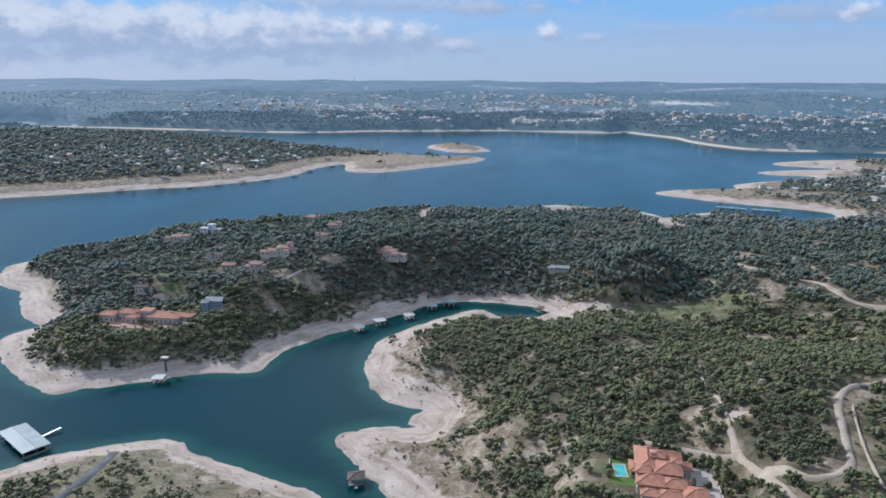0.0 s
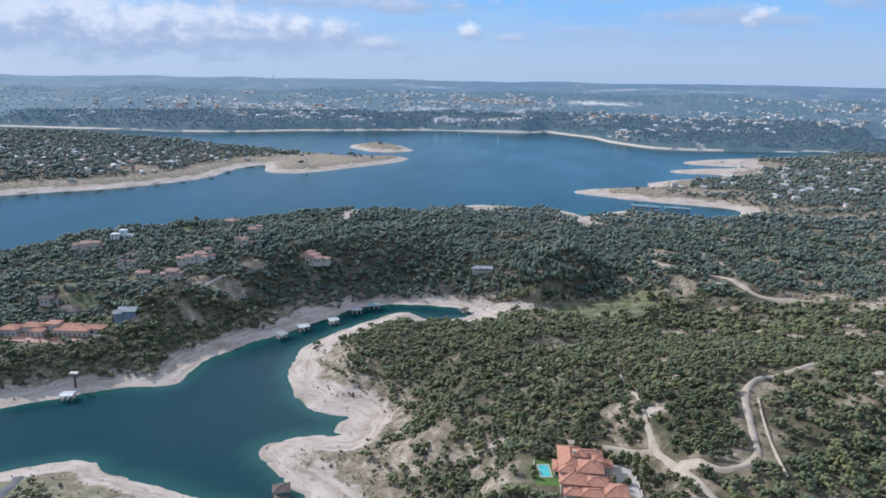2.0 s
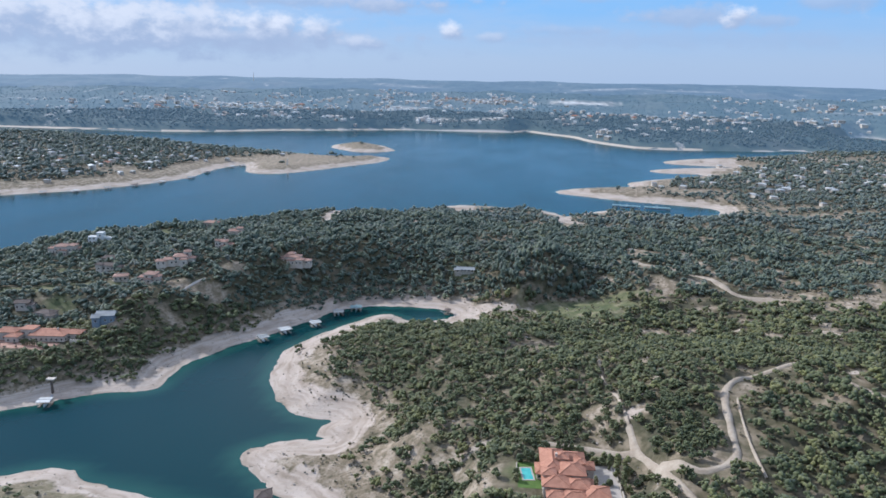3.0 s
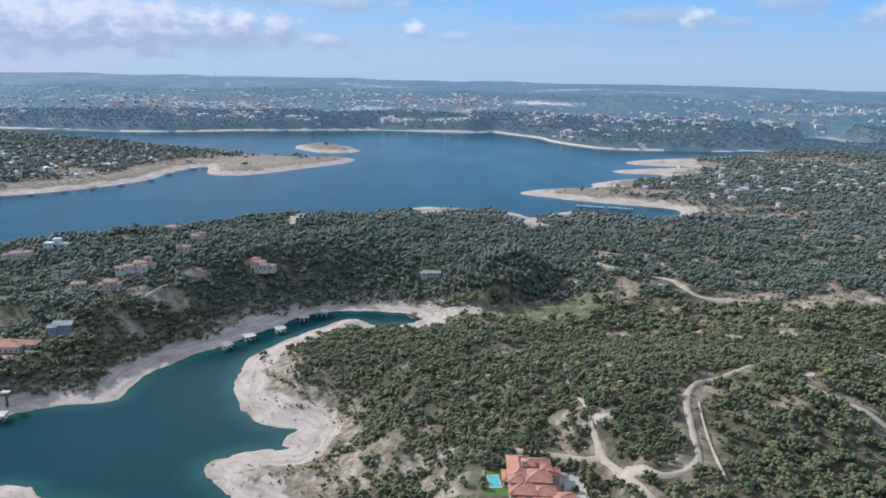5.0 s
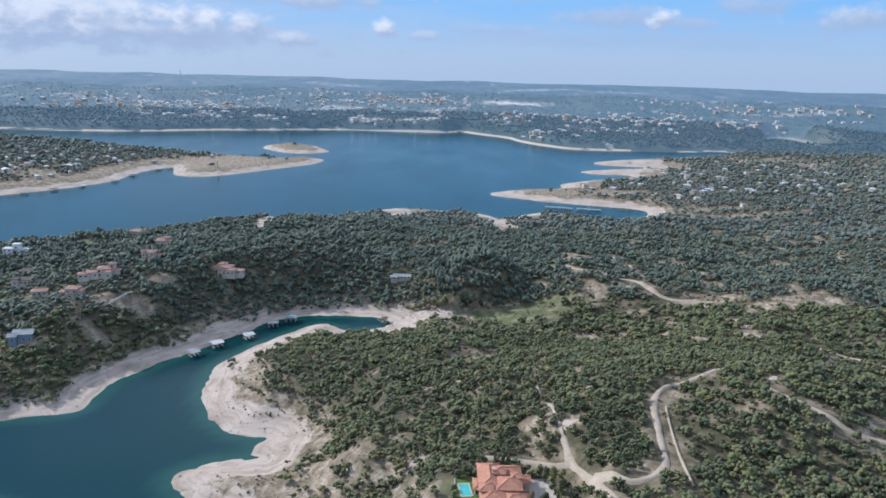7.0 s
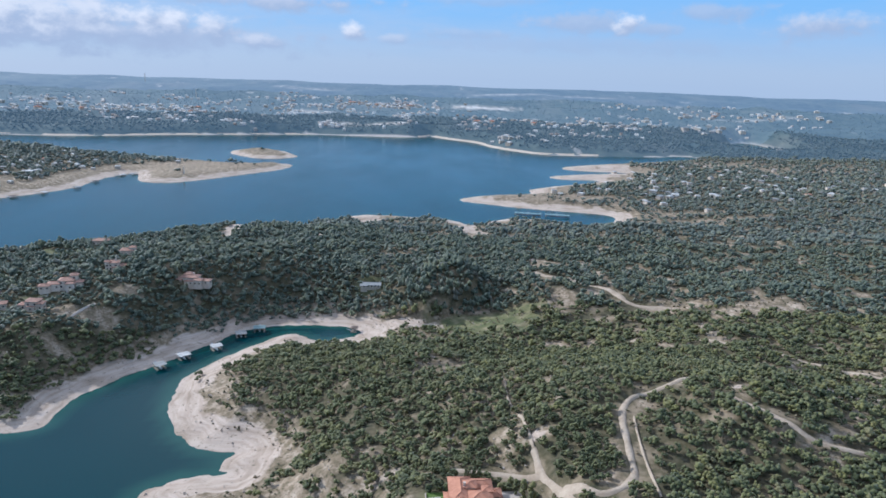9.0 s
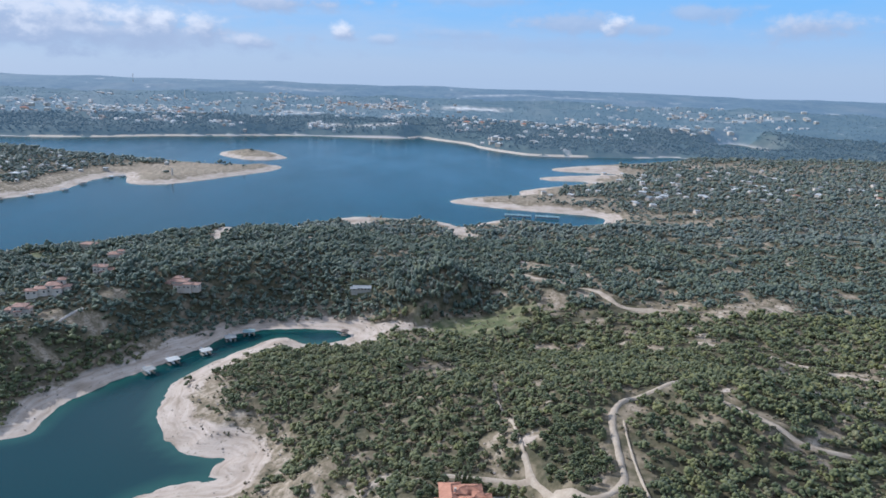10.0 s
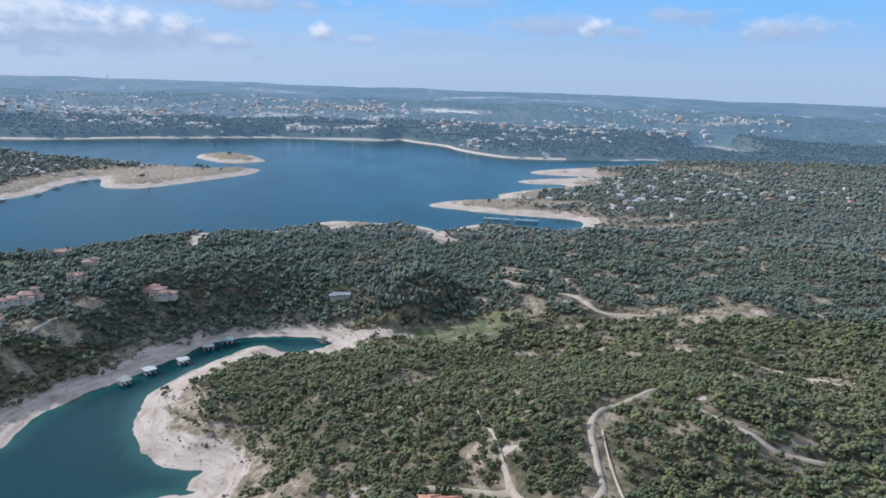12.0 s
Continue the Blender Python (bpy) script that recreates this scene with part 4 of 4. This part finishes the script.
def make_house(name, label, x, y, turn, blocks, wall, roof, group="", category="house", windows=True, gable=False, z=None, trim=None, chimney=False):
    """A house of joined blocks: (east, north, width, depth, wall height, roof rise), each with its own walls and roof."""
    house = new(name)
    if z is None:
        z = sum(float(land(x + dx, y + dy)[0]) for dx in (-5, 5) for dy in (-5, 5)) / 4 + 0.3
    house.matrix_basis = pose(x, y, z, 0, 0, turn)
    for bx, by, w, d, h, rise in blocks:
        part("wall", one_box(bx - w / 2, by - d / 2, -3.5, bx + w / 2, by + d / 2, h), wall, house)
        if rise > 0:
            part("roof", hip_roof(bx, by, w, d, h, rise, gable=gable), roof, house)
        else:
            bm = one_box(bx - w / 2 - 0.3, by - d / 2 - 0.3, h, bx + w / 2 + 0.3, by + d / 2 + 0.3, h + 0.35)
            part("roof", bm, roof, house)
        if windows:
            for side, n, length in (("y-", -d / 2, w), ("x-", -w / 2, d), ("x+", w / 2, d)):
                count = max(1, int(length / 3.2))
                for level in range(max(1, int(h / 3.0))):
                    for k in range(count):
                        p = (k + 0.5) / count * length - length / 2
                        px, py = (bx + p, by + n) if side[0] == "y" else (bx + n, by + p)
                        inside = any(abs(px - ox) < ow / 2 - 0.05 and abs(py - oy) < od / 2 - 0.05 and oh > level * 3 + 1 for ox, oy, ow, od, oh, _ in blocks)
                        if not inside:
                            add_window(house, px, py, 0.9 + 2.9 * level, 1.3, 1.35, side, trim or M_WHITE)
    if chimney:
        bx, by, w, d, h, rise = blocks[0]
        part("chimney", one_box(bx + w * 0.2 - 0.5, by - 0.5, h, bx + w * 0.2 + 0.5, by + 0.5, h + rise + 1.2), wall, house)
    return tagged(house, label, category, group)


def paved(name, label, x0, y0, x1, y1, z, mat, lift=0.12, category="terrace"):
    bm = one_box(x0, y0, z - 1.6, x1, y1, z + lift)
    bmesh.ops.bevel(bm, geom=[e for e in bm.edges], offset=0.06, segments=1, affect="EDGES")
    me = bpy.data.meshes.new(name)
    bm.to_mesh(me)
    bm.free()
    me.materials.append(mat)
    return tagged(new(name, me), label, category)


def cypress(x, y, tall, wide, label="tall narrow dark green cypress", group="cypresses beside the villa"):
    tree = new("cypress")
    z = float(land(x, y)[0])
    tree.matrix_basis = pose(x, y, z)
    bm = bmesh.new()
    tapered(bm, (0, 0, -0.3), (0, 0, tall * 0.5), 0.16, 0.06)
    part("trunk", bm, M_BARK, tree)
    n = 46
    h = rng.uniform(0.04, 0.97, n)
    a = rng.uniform(0, 6.28, n)
    reach = wide * 0.5 * np.sin(np.pi * np.clip(0.12 + 0.88 * h, 0, 1)) ** 0.7 * 0.7
    c = np.stack([np.cos(a) * reach, np.sin(a) * reach, 0.3 + h * tall], 1)
    v, f = crowns(c, np.full(n, wide * 0.34), 1)
    v[:, 2] -= wide * 0.33
    crown = leafy("crown", v, f, M_LEAF, 1)
    crown.parent = tree
    return tagged(tree, label, "tree", group)


# the villa with its pool
VILLA_Z = 45
make_house("villa", "large villa with red clay tile hip roofs and sand stucco walls", 28, 228, 0,
           [(-5.4, 8, 8, 17, 5.2, 2.3), (1.6, 12.6, 11, 6.5, 4.8, 1.9), (-1.6, 9.2, 4.2, 4.2, 7.0, 1.3), (1.8, 2.4, 9, 8.5, 5.8, 2.1), (7.8, 8.4, 5.5, 5, 3.8, 1.2),
            (-4.6, -4.6, 9.5, 8.5, 4.8, 1.9), (3.4, -5.2, 8, 6.5, 4.4, 1.7), (-7.2, -1.2, 4.6, 4.6, 6.2, 1.2), (10.2, -9.6, 8, 7.5, 4.0, 1.7), (7.2, -3.0, 4, 5, 3.2, 1.0), (2.2, -11.4, 9, 5.5, 3.6, 1.4),
            (-4.4, -11.2, 7, 5, 3.4, 1.3), (-10.2, 6, 2.2, 7, 2.8, 0.7), (9.4, -15.4, 6.5, 4.5, 3.2, 1.1), (5.0, 6.6, 3.0, 3.0, 6.6, 0.9)], M_STUCCO, M_ROOF, z=VILLA_Z, chimney=True)
paved("villa_lawn", "small bright green garden lawn beside the pool", 9.6, 224.5, 19, 242, VILLA_Z, M_LAWN, 0.06, "lawn")
paved("motor_court", "pale stone motor court beside the villa", 38.5, 219.5, 48, 243, VILLA_Z, M_PAVING, 0.1)
pool = tagged(new("swimming_pool"), "turquoise swimming pool with a pale stone rim", "pool")
pool.matrix_basis = pose(13.2, 234, VILLA_Z, 0, 0, 8)
bm = bmesh.new()
for ends in ((-2.5, -4.6, -0.6, 2.5, -4.0, 0.22), (-2.5, 4.0, -0.6, 2.5, 4.6, 0.22), (-2.5, -4.0, -0.6, -1.9, 4.0, 0.22), (1.9, -4.0, -0.6, 2.5, 4.0, 0.22)):
    box(bm, *ends)
part("rim", bm, M_PAVING, pool)
part("water", one_box(-1.9, -4.0, -0.6, 1.9, 4.0, 0.13), M_POOL, pool)
for k, (x, y, w) in enumerate(((9.4, 238, 6),)):
    wall = paved("garden_wall", "low pale limestone garden wall", x - 0.4, y - w / 2, x, y + w / 2, VILLA_Z, M_STONE, 0.7, "wall")
for x, y, t, w in ((27.5, 250.5, 6.5, 1.7), (29.5, 250.5, 7.0, 1.7), (31.5, 250.0, 6.5, 1.7), (47.6, 236, 10.5, 2.5), (50.6, 233, 11.5, 2.7), (45.5, 241, 7, 1.8), (49.4, 229.5, 8.5, 2.2), (26.0, 250.5, 5.5, 1.4), (43.6, 245, 5, 1.4), (38.2, 225, 6.5, 1.8)):
    cypress(x, y, t, w)

for x, y, tall in ((9.0, 229, 2.6), (10.4, 243, 3.2), (17.6, 243.5, 3.0), (39.8, 244, 2.8), (41.5, 226.5, 2.4), (44.2, 230, 2.2), (8.6, 233.5, 2.2)):
    cypress(x, y, tall, 2.2, "rounded dark green garden shrub by the pool and court", "garden shrubs round the villa")
for k in range(4):  # a car court wall with piers
    paved("court_wall", "low pale stone wall round the motor court", 48.2 - 0.3 * k, 221 + 5.6 * k, 48.7 - 0.3 * k, 225.6 + 5.6 * k, VILLA_Z, M_STONE, 0.9, "wall")

# the walled compound on the western point
POINT_Z = 17
make_house("lake_mansion", "rambling sand-coloured mansion with red tile roofs above the lake", -318, 404, 4,
           [(15, 1, 24, 13, 4.2, 2.2), (0, 2, 9, 8, 6.8, 0), (-13, 0, 13, 9, 5.6, 2.2), (-26, -4, 12, 10, 4.8, 2.0), (-7, -5, 9, 7, 4.0, 1.6), (30, 4, 9, 8, 3.8, 1.6)],
           M_STUCCO, M_ROOF, z=POINT_Z, chimney=True)
paved("lake_terrace", "terracotta paved terrace before the mansion", -343, 386, -292, 398, POINT_Z, M_TERRACOTTA, 0.12)
wall = paved("retaining_wall", "long white retaining wall beside a drive", -286, 399, -273, 399.6, POINT_Z + 1.5, M_WHITE, 1.0, "wall")
for k in range(7):
    cypress(-314 + 1.7 * k, 391.5, 4.2 + 0.5 * (k % 3), 1.2, "slim dark cypress in a row on the terrace", "cypress row on the terrace")

# houses on the hill above the creek
make_house("hill_house", "small cream stucco house with a tan tile roof", -246, 563, 10, [(0, 0, 8, 8, 6.4, 1.8), (6, 1, 5, 6, 3.4, 1.2), (-4.5, -3, 3.2, 3.2, 7.6, 1.4), (1.5, -5, 5, 3, 3.0, 0)], M_WHITE, M_ROOF_TAN, chimney=True)
make_house("hill_house", "broad sand stucco house with a red tile roof", -183, 562, -6, [(0, 0, 14, 9, 5.6, 2), (-9, -3, 7, 7, 4, 1.5), (8, -4, 7, 6, 4.2, 1.5), (1, -6, 7, 4, 3.2, 0), (-2, 2, 6, 6, 7.4, 1.6), (14, -1, 6, 6, 3.2, 1.2)], M_STUCCO, M_ROOF_TAN, chimney=True)
make_house("hill_house", "large pale house with pink tile roofs and a tower", -266, 524, 14, [(0, 0, 11, 9, 6, 2), (-9, -2, 9, 7, 4, 1.5), (5, 2, 5, 5, 9, 1.8), (-15, -4, 8, 6, 3.2, 1.3), (3, -5.5, 6, 4, 4.4, 1.2), (9, -2, 5, 6, 4.6, 1.3)], M_WHITE, M_ROOF_TAN, chimney=True)
make_house("hill_house", "two-storey beige house with a brown tile roof", -273, 487, 4, [(0, 0, 9, 8, 6.4, 1.8), (-7, 1, 6, 6, 3.4, 1.2), (5.5, -1, 4, 6, 4.8, 1.3), (0, -5, 5, 3, 3.2, 0)], M_STUCCO, M_ROOF_TAN)
make_house("hill_house", "wide sand-coloured house with a red tile roof on the ridge", -398, 567, 8, [(0, 0, 15, 9, 7, 2), (9, -3, 7, 7, 8.4, 1.6), (-10, 0, 7, 7, 5, 1.5), (1, -6, 8, 4, 4, 0), (15, 1, 6, 6, 5, 1.3)], M_STUCCO, M_ROOF_TAN, chimney=True)
make_house("hill_house", "white flat-roofed modern house on the ridge", -384, 593, 10, [(0, 0, 11, 7, 6, 0), (5, 1, 6, 6, 9.5, 0), (12, 0, 8, 6, 5, 0)], M_PALE_WALL, M_ROOF_PALE)
make_house("hill_house", "long low house with a grey metal roof", -33, 604, 0, [(0, 0, 16, 7, 2.4, 1.8), (-7, -3, 6, 5, 2.4, 1.2)], M_STONE, M_ROOF_GREY, gable=True)
make_house("hill_house", "tan house with a brown roof on the hilltop", -252, 607, 4, [(0, 0, 12, 8, 4.5, 1.8), (4, 0, 5, 5, 7, 1.4)], M_STUCCO, M_ROOF_TAN)
make_house("hill_house", "blue-grey house with a white gable among trees", -278, 431, 12, [(0, 0, 12, 8, 5, 2.4), (-6, -3, 5, 5, 4, 2)], M_BLUE, M_ROOF_GREY, gable=True)
make_house("hill_house", "limestone house with a brown shingle roof among trees", -330, 440, -8, [(0, 0, 13, 8, 4.0, 2.0), (6, -3, 6, 6, 3.4, 1.4)], M_STONE, M_ROOF_BROWN)
make_house("hill_house", "brown-roofed timber house half hidden by oaks", -340, 545, 0, [(0, 0, 15, 8, 3.6, 1.8)], M_WOOD, M_ROOF_BROWN)
make_house("hill_house", "long brown-roofed house with pale walls", -322, 512, 6, [(0, 0, 16, 8, 3.8, 1.8), (8, -3, 7, 6, 3.4, 1.4), (-7, -3, 5, 5, 5, 1.4)], M_STUCCO, M_ROOF_BROWN)
make_house("hill_house", "low tan house with a stone terrace on the crest", -304, 672, -4, [(0, 0, 14, 8, 4.6, 1.8), (7, -3, 6, 6, 3.6, 1.2)], M_STONE, M_ROOF_TAN)
make_house("hill_house", "small sand-coloured house with a brown roof below the crest", -352, 447, 12, [(0, 0, 10, 7, 4.4, 1.8), (6, -2, 5, 5, 3.2, 1.2)], M_STUCCO, M_ROOF_BROWN, gable=True)
make_house("hill_house", "pale stone house with a low tan roof", -300, 490, 20, [(0, 0, 10, 7, 3.4, 1.5)], M_STONE, M_ROOF_TAN)


# ---------------------------------------------------------------- docks
def make_dock(x, y, turn, w, d, roof_mat, label, gable=False, boat=True, ramp=8.0, group="boat docks along the creek"):
    """A floating boat dock: pontoon decks round a slip, posts, a metal roof and a gangway."""
    dock = new("boat_dock")
    dock.matrix_basis = pose(x, y, 0, 0, 0, turn)
    for ends in ((-w / 2, -d / 2, -0.3, -w / 2 + 1.4, d / 2, 0.45), (w / 2 - 1.4, -d / 2, -0.3, w / 2, d / 2, 0.45), (-w / 2 + 1.4, d / 2 - 1.6, -0.3, w / 2 - 1.4, d / 2, 0.45)):
        part("deck", one_box(*ends), M_WOOD, dock)
    for sx in (-1, 1):
        for t in (-1, 0, 1):
            bm = bmesh.new()
            tapered(bm, (sx * (w / 2 - 0.3), t * (d / 2 - 0.3), 0.4), (sx * (w / 2 - 0.3), t * (d / 2 - 0.3), 3.3), 0.11, 0.11)
            part("post", bm, M_STEEL, dock)
    if gable:
        part("roof", hip_roof(0, 0, w, d, 3.3, 1.7, 0.5), roof_mat, dock)
    else:
        part("roof", hip_roof(0, 0, w, d, 3.3, 0.55, 0.4, True), roof_mat, dock)
    bm = one_box(-0.7, d / 2, 0.3, 0.7, d / 2 + ramp, 0.5)
    for v in bm.verts:
        if v.co.y > d / 2 + 0.1:
            v.co.z += 1.4
    part("gangway", bm, M_STEEL, dock)
    if boat:
        bm = bmesh.new()
        box(bm, -0.95, -d / 2 + 0.5, -0.1, 0.95, d / 2 - 2.4, 0.9)
        for v in bm.verts:
            if v.co.y < 0:
                v.co.x *= 0.25
            if v.co.z < 0.3:
                v.co.x *= 0.7
        me = bpy.data.meshes.new("motorboat")
        bm.to_mesh(me)
        bm.free()
        me.materials.append(M_HULL)
        ob = tagged(new("motorboat", me), "small white motorboat in a dock slip", "boat", "boats in the docks")
        ob.matrix_basis = dock.matrix_basis.copy()
    return tagged(dock, label, "boat dock", group)


make_dock(-290, 261, -27, 33, 13, M_ROOF_SAGE, "large covered boat dock with a pale green-white metal roof", ramp=12)
make_dock(-107, 269, 200, 7.5, 7, M_ROOF_BROWN, "two-storey boathouse dock with a brown shingle hip roof", True, False, 5)
make_dock(-268, 345, 12, 7, 6, M_ROOF_PALE, "white-roofed boat dock below a tall shore tower", ramp=7)
make_dock(-176, 462, 40, 7, 7, M_ROOF_GREY, "small grey-roofed boat dock at the bank", ramp=6)
make_dock(-165, 480, 40, 8, 7, M_ROOF_PALE, "white-roofed boat dock at the bank", ramp=6)
make_dock(-146, 498, 35, 7.5, 6.5, M_ROOF_PALE, "white-roofed boat dock with a gangway", ramp=8)
make_dock(-134, 526, 20, 8, 7, M_ROOF_GREY, "grey-roofed boat dock near the lagoon", ramp=7)
make_dock(-122, 539, 10, 9, 7, M_ROOF_TEAL, "pale green-roofed boat dock near the lagoon", ramp=8)
make_dock(-44, 541, 80, 6, 5, M_ROOF_BROWN, "stranded brown dock at the lagoon's head", False, False, 4)
tower = tagged(new("shore_tower"), "slim dark concrete lift tower with a white cap on the bank", "tower")
tower.matrix_basis = pose(-272, 358, float(land(-272, 358)[0]))
bm = bmesh.new()
tapered(bm, (0, 0, -2), (0, 0, 9), 0.8, 0.65, 8)
part("shaft", bm, M_ROOF_BROWN, tower)
part("cap", one_box(-2.4, -1.6, 9, 2.4, 1.6, 9.7), M_WHITE, tower)
for sx, sy, long, turn in ((190, 1074, 42, -12), (236, 1066, 38, -12)):
    make_dock(sx, sy, turn, long, 9, M_ROOF_TEAL, "long marina dock with a green and white metal roof", boat=False, ramp=16, group="marina docks in the bay")
for k, (x, y) in enumerate(((-668, 1085), (-640, 1122), (-614, 1165), (-588, 1228), (-588, 1300), (-700, 1046), (-742, 1025), (-790, 985), (-575, 1392), (-560, 1412))):
    make_dock(x, y, 50 + 17 * (k % 3), 10, 9, (M_ROOF_GREY, M_ROOF_BROWN, M_ROOF_PALE)[k % 3], "distant covered boat dock off a sandy shore", boat=False, ramp=14, group="docks along the long point")

# ---------------------------------------------------------------- far houses
FAR_KINDS = []
for k, (wall, roof, w, d, h) in enumerate(((M_WHITE, M_ROOF_PALE, 16, 10, 5.5), (M_WHITE, M_ROOF_GREY, 14, 11, 6), (M_STUCCO, M_ROOF_GREY, 18, 10, 5), (M_STONE, M_ROOF_PALE, 15, 10, 6), (M_STUCCO, M_ROOF, 17, 11, 5.5))):
    FAR_KINDS.append((wall, roof, w, d, h))
WORDS = ("white house with a pale metal roof among trees", "white house with a grey metal roof among trees", "sand-coloured house with a grey roof among trees",
         "limestone house with a pale metal roof among trees", "sand-coloured house with a red tile roof among trees")
firsts = {}
for k, (x, y, z, scale) in enumerate(FAR_HOUSES):
    kind = int(rng.choice(5, p=(0.34, 0.2, 0.14, 0.24, 0.08)))
    m = pose(x, y, z + 1.2, 0, 0, rng.uniform(-50, 50))
    if kind not in firsts:
        wall, roof, w, d, h = FAR_KINDS[kind]
        firsts[kind] = make_house("far_house", WORDS[kind], 0, 0, 0, [(0, 0, w, d, h, 2.2), (w * 0.3, -d * 0.4, w * 0.4, d * 0.5, h * 0.7, 1.4)], wall, roof, "houses scattered over the far shores", windows=False, z=0)
        firsts[kind].matrix_basis = m
    else:
        copy_thing(firsts[kind], m @ Matrix.Scale(scale, 4))

n = len(TOWN)  # gabled houses of the town, too many and too far to tell apart
turn, w, d, h = homes.uniform(-0.7, 0.7, n), homes.uniform(4, 8, n), homes.uniform(3.5, 5.5, n), homes.uniform(3.5, 6.5, n)
ends = [(-1, -1, -0.6, 0), (1, -1, -0.6, 0), (1, 1, -0.6, 0), (-1, 1, -0.6, 0), (-1, -1, 1, 0), (1, -1, 1, 0), (1, 1, 1, 0), (-1, 1, 1, 0), (-1, 0, 1, 2.4), (1, 0, 1, 2.4)]
v = np.stack([np.stack([TOWN[:, 0] + sx * w * np.cos(turn) - sy * d * np.sin(turn), TOWN[:, 1] + sx * w * np.sin(turn) + sy * d * np.cos(turn), TOWN[:, 2] + sz * h + up], 1) for sx, sy, sz, up in ends], 1)
tri = np.array([(0, 1, 5), (0, 5, 4), (1, 2, 6), (1, 6, 5), (2, 3, 7), (2, 7, 6), (3, 0, 4), (3, 4, 7), (4, 5, 9), (4, 9, 8), (6, 7, 8), (6, 8, 9), (5, 6, 9), (7, 4, 8)])
tagged(mesh_from("far_town", v.reshape(-1, 3), (tri[None] + 10 * np.arange(n)[:, None, None]).reshape(-1, 3), M_TOWN), "pale houses of a town on the far hills", "houses", kind="stuff")

# masts on the far hills
for x, y, tall in ((-1450, 3900, 45), (-1000, 3300, 40), (-455, 1392, 14)):
    mast = tagged(new("radio_mast"), "thin white mast above the far shore", "mast", "radio masts")
    mast.matrix_basis = pose(x, y, float(land(x, y)[0]))
    bm = bmesh.new()
    tapered(bm, (0, 0, -2), (0, 0, tall), 2.2, 1.2, 6)
    part("shaft", bm, M_WHITE, mast)

# ---------------------------------------------------------------- small things on the open ground
def small_scatter(spacing, near, far, low, high, keep):
    n = int(2 * far / spacing)
    x, y = np.meshgrid((np.arange(n) + 0.5) * spacing - far, np.arange(n // 2) * spacing)
    x, y = x.ravel(), y.ravel()
    x, y = x + rng.uniform(-0.5, 0.5, x.shape) * spacing, y + rng.uniform(-0.5, 0.5, x.shape) * spacing
    r, a = np.hypot(x, y), np.degrees(np.arctan2(x, y))
    ok = (r > near) & (r < far) & (a > -50) & (a < 45) & (rng.uniform(0, 1, x.shape) < keep)
    x, y = x[ok], y[ok]
    z, sd = land(x, y)
    ok = (sd > 3) & (z > low) & (z < high)
    for name, half, _m, road in ROADS:
        ok &= line_distance(x, y, road) > half + 0.5
    for hx, hy, radius in YARDS[:3]:
        ok &= np.hypot(x - hx, y - hy) > radius
    ok &= rng.uniform(0, 1, x.shape) < 0.5 + 0.7 * waves(x, y, 25, 91)
    return np.stack([x, y, z], 1)[ok]


p = small_scatter(2.6, 150, 620, 3.0, 80, 0.42)
v, f = crowns(p, 0.3 + 1.0 * rng.uniform(0, 1, len(p)) ** 2, 3)
v[:, 2] -= 0.2
tagged(leafy("shrubs", v, f, M_SHRUB, len(p)), "low grey-green scrub on open ground and shore", "shrubs", kind="stuff")
p = small_scatter(3.0, 150, 560, 0.3, 60, 0.3)
v, f = crowns(p, rng.uniform(0.25, 0.75, len(p)), 1)
v[:, 2] -= 0.25
tagged(mesh_from("shore_rocks", v, f, M_ROCK), "pale limestone rocks strewn on the shore", "rocks", kind="stuff")
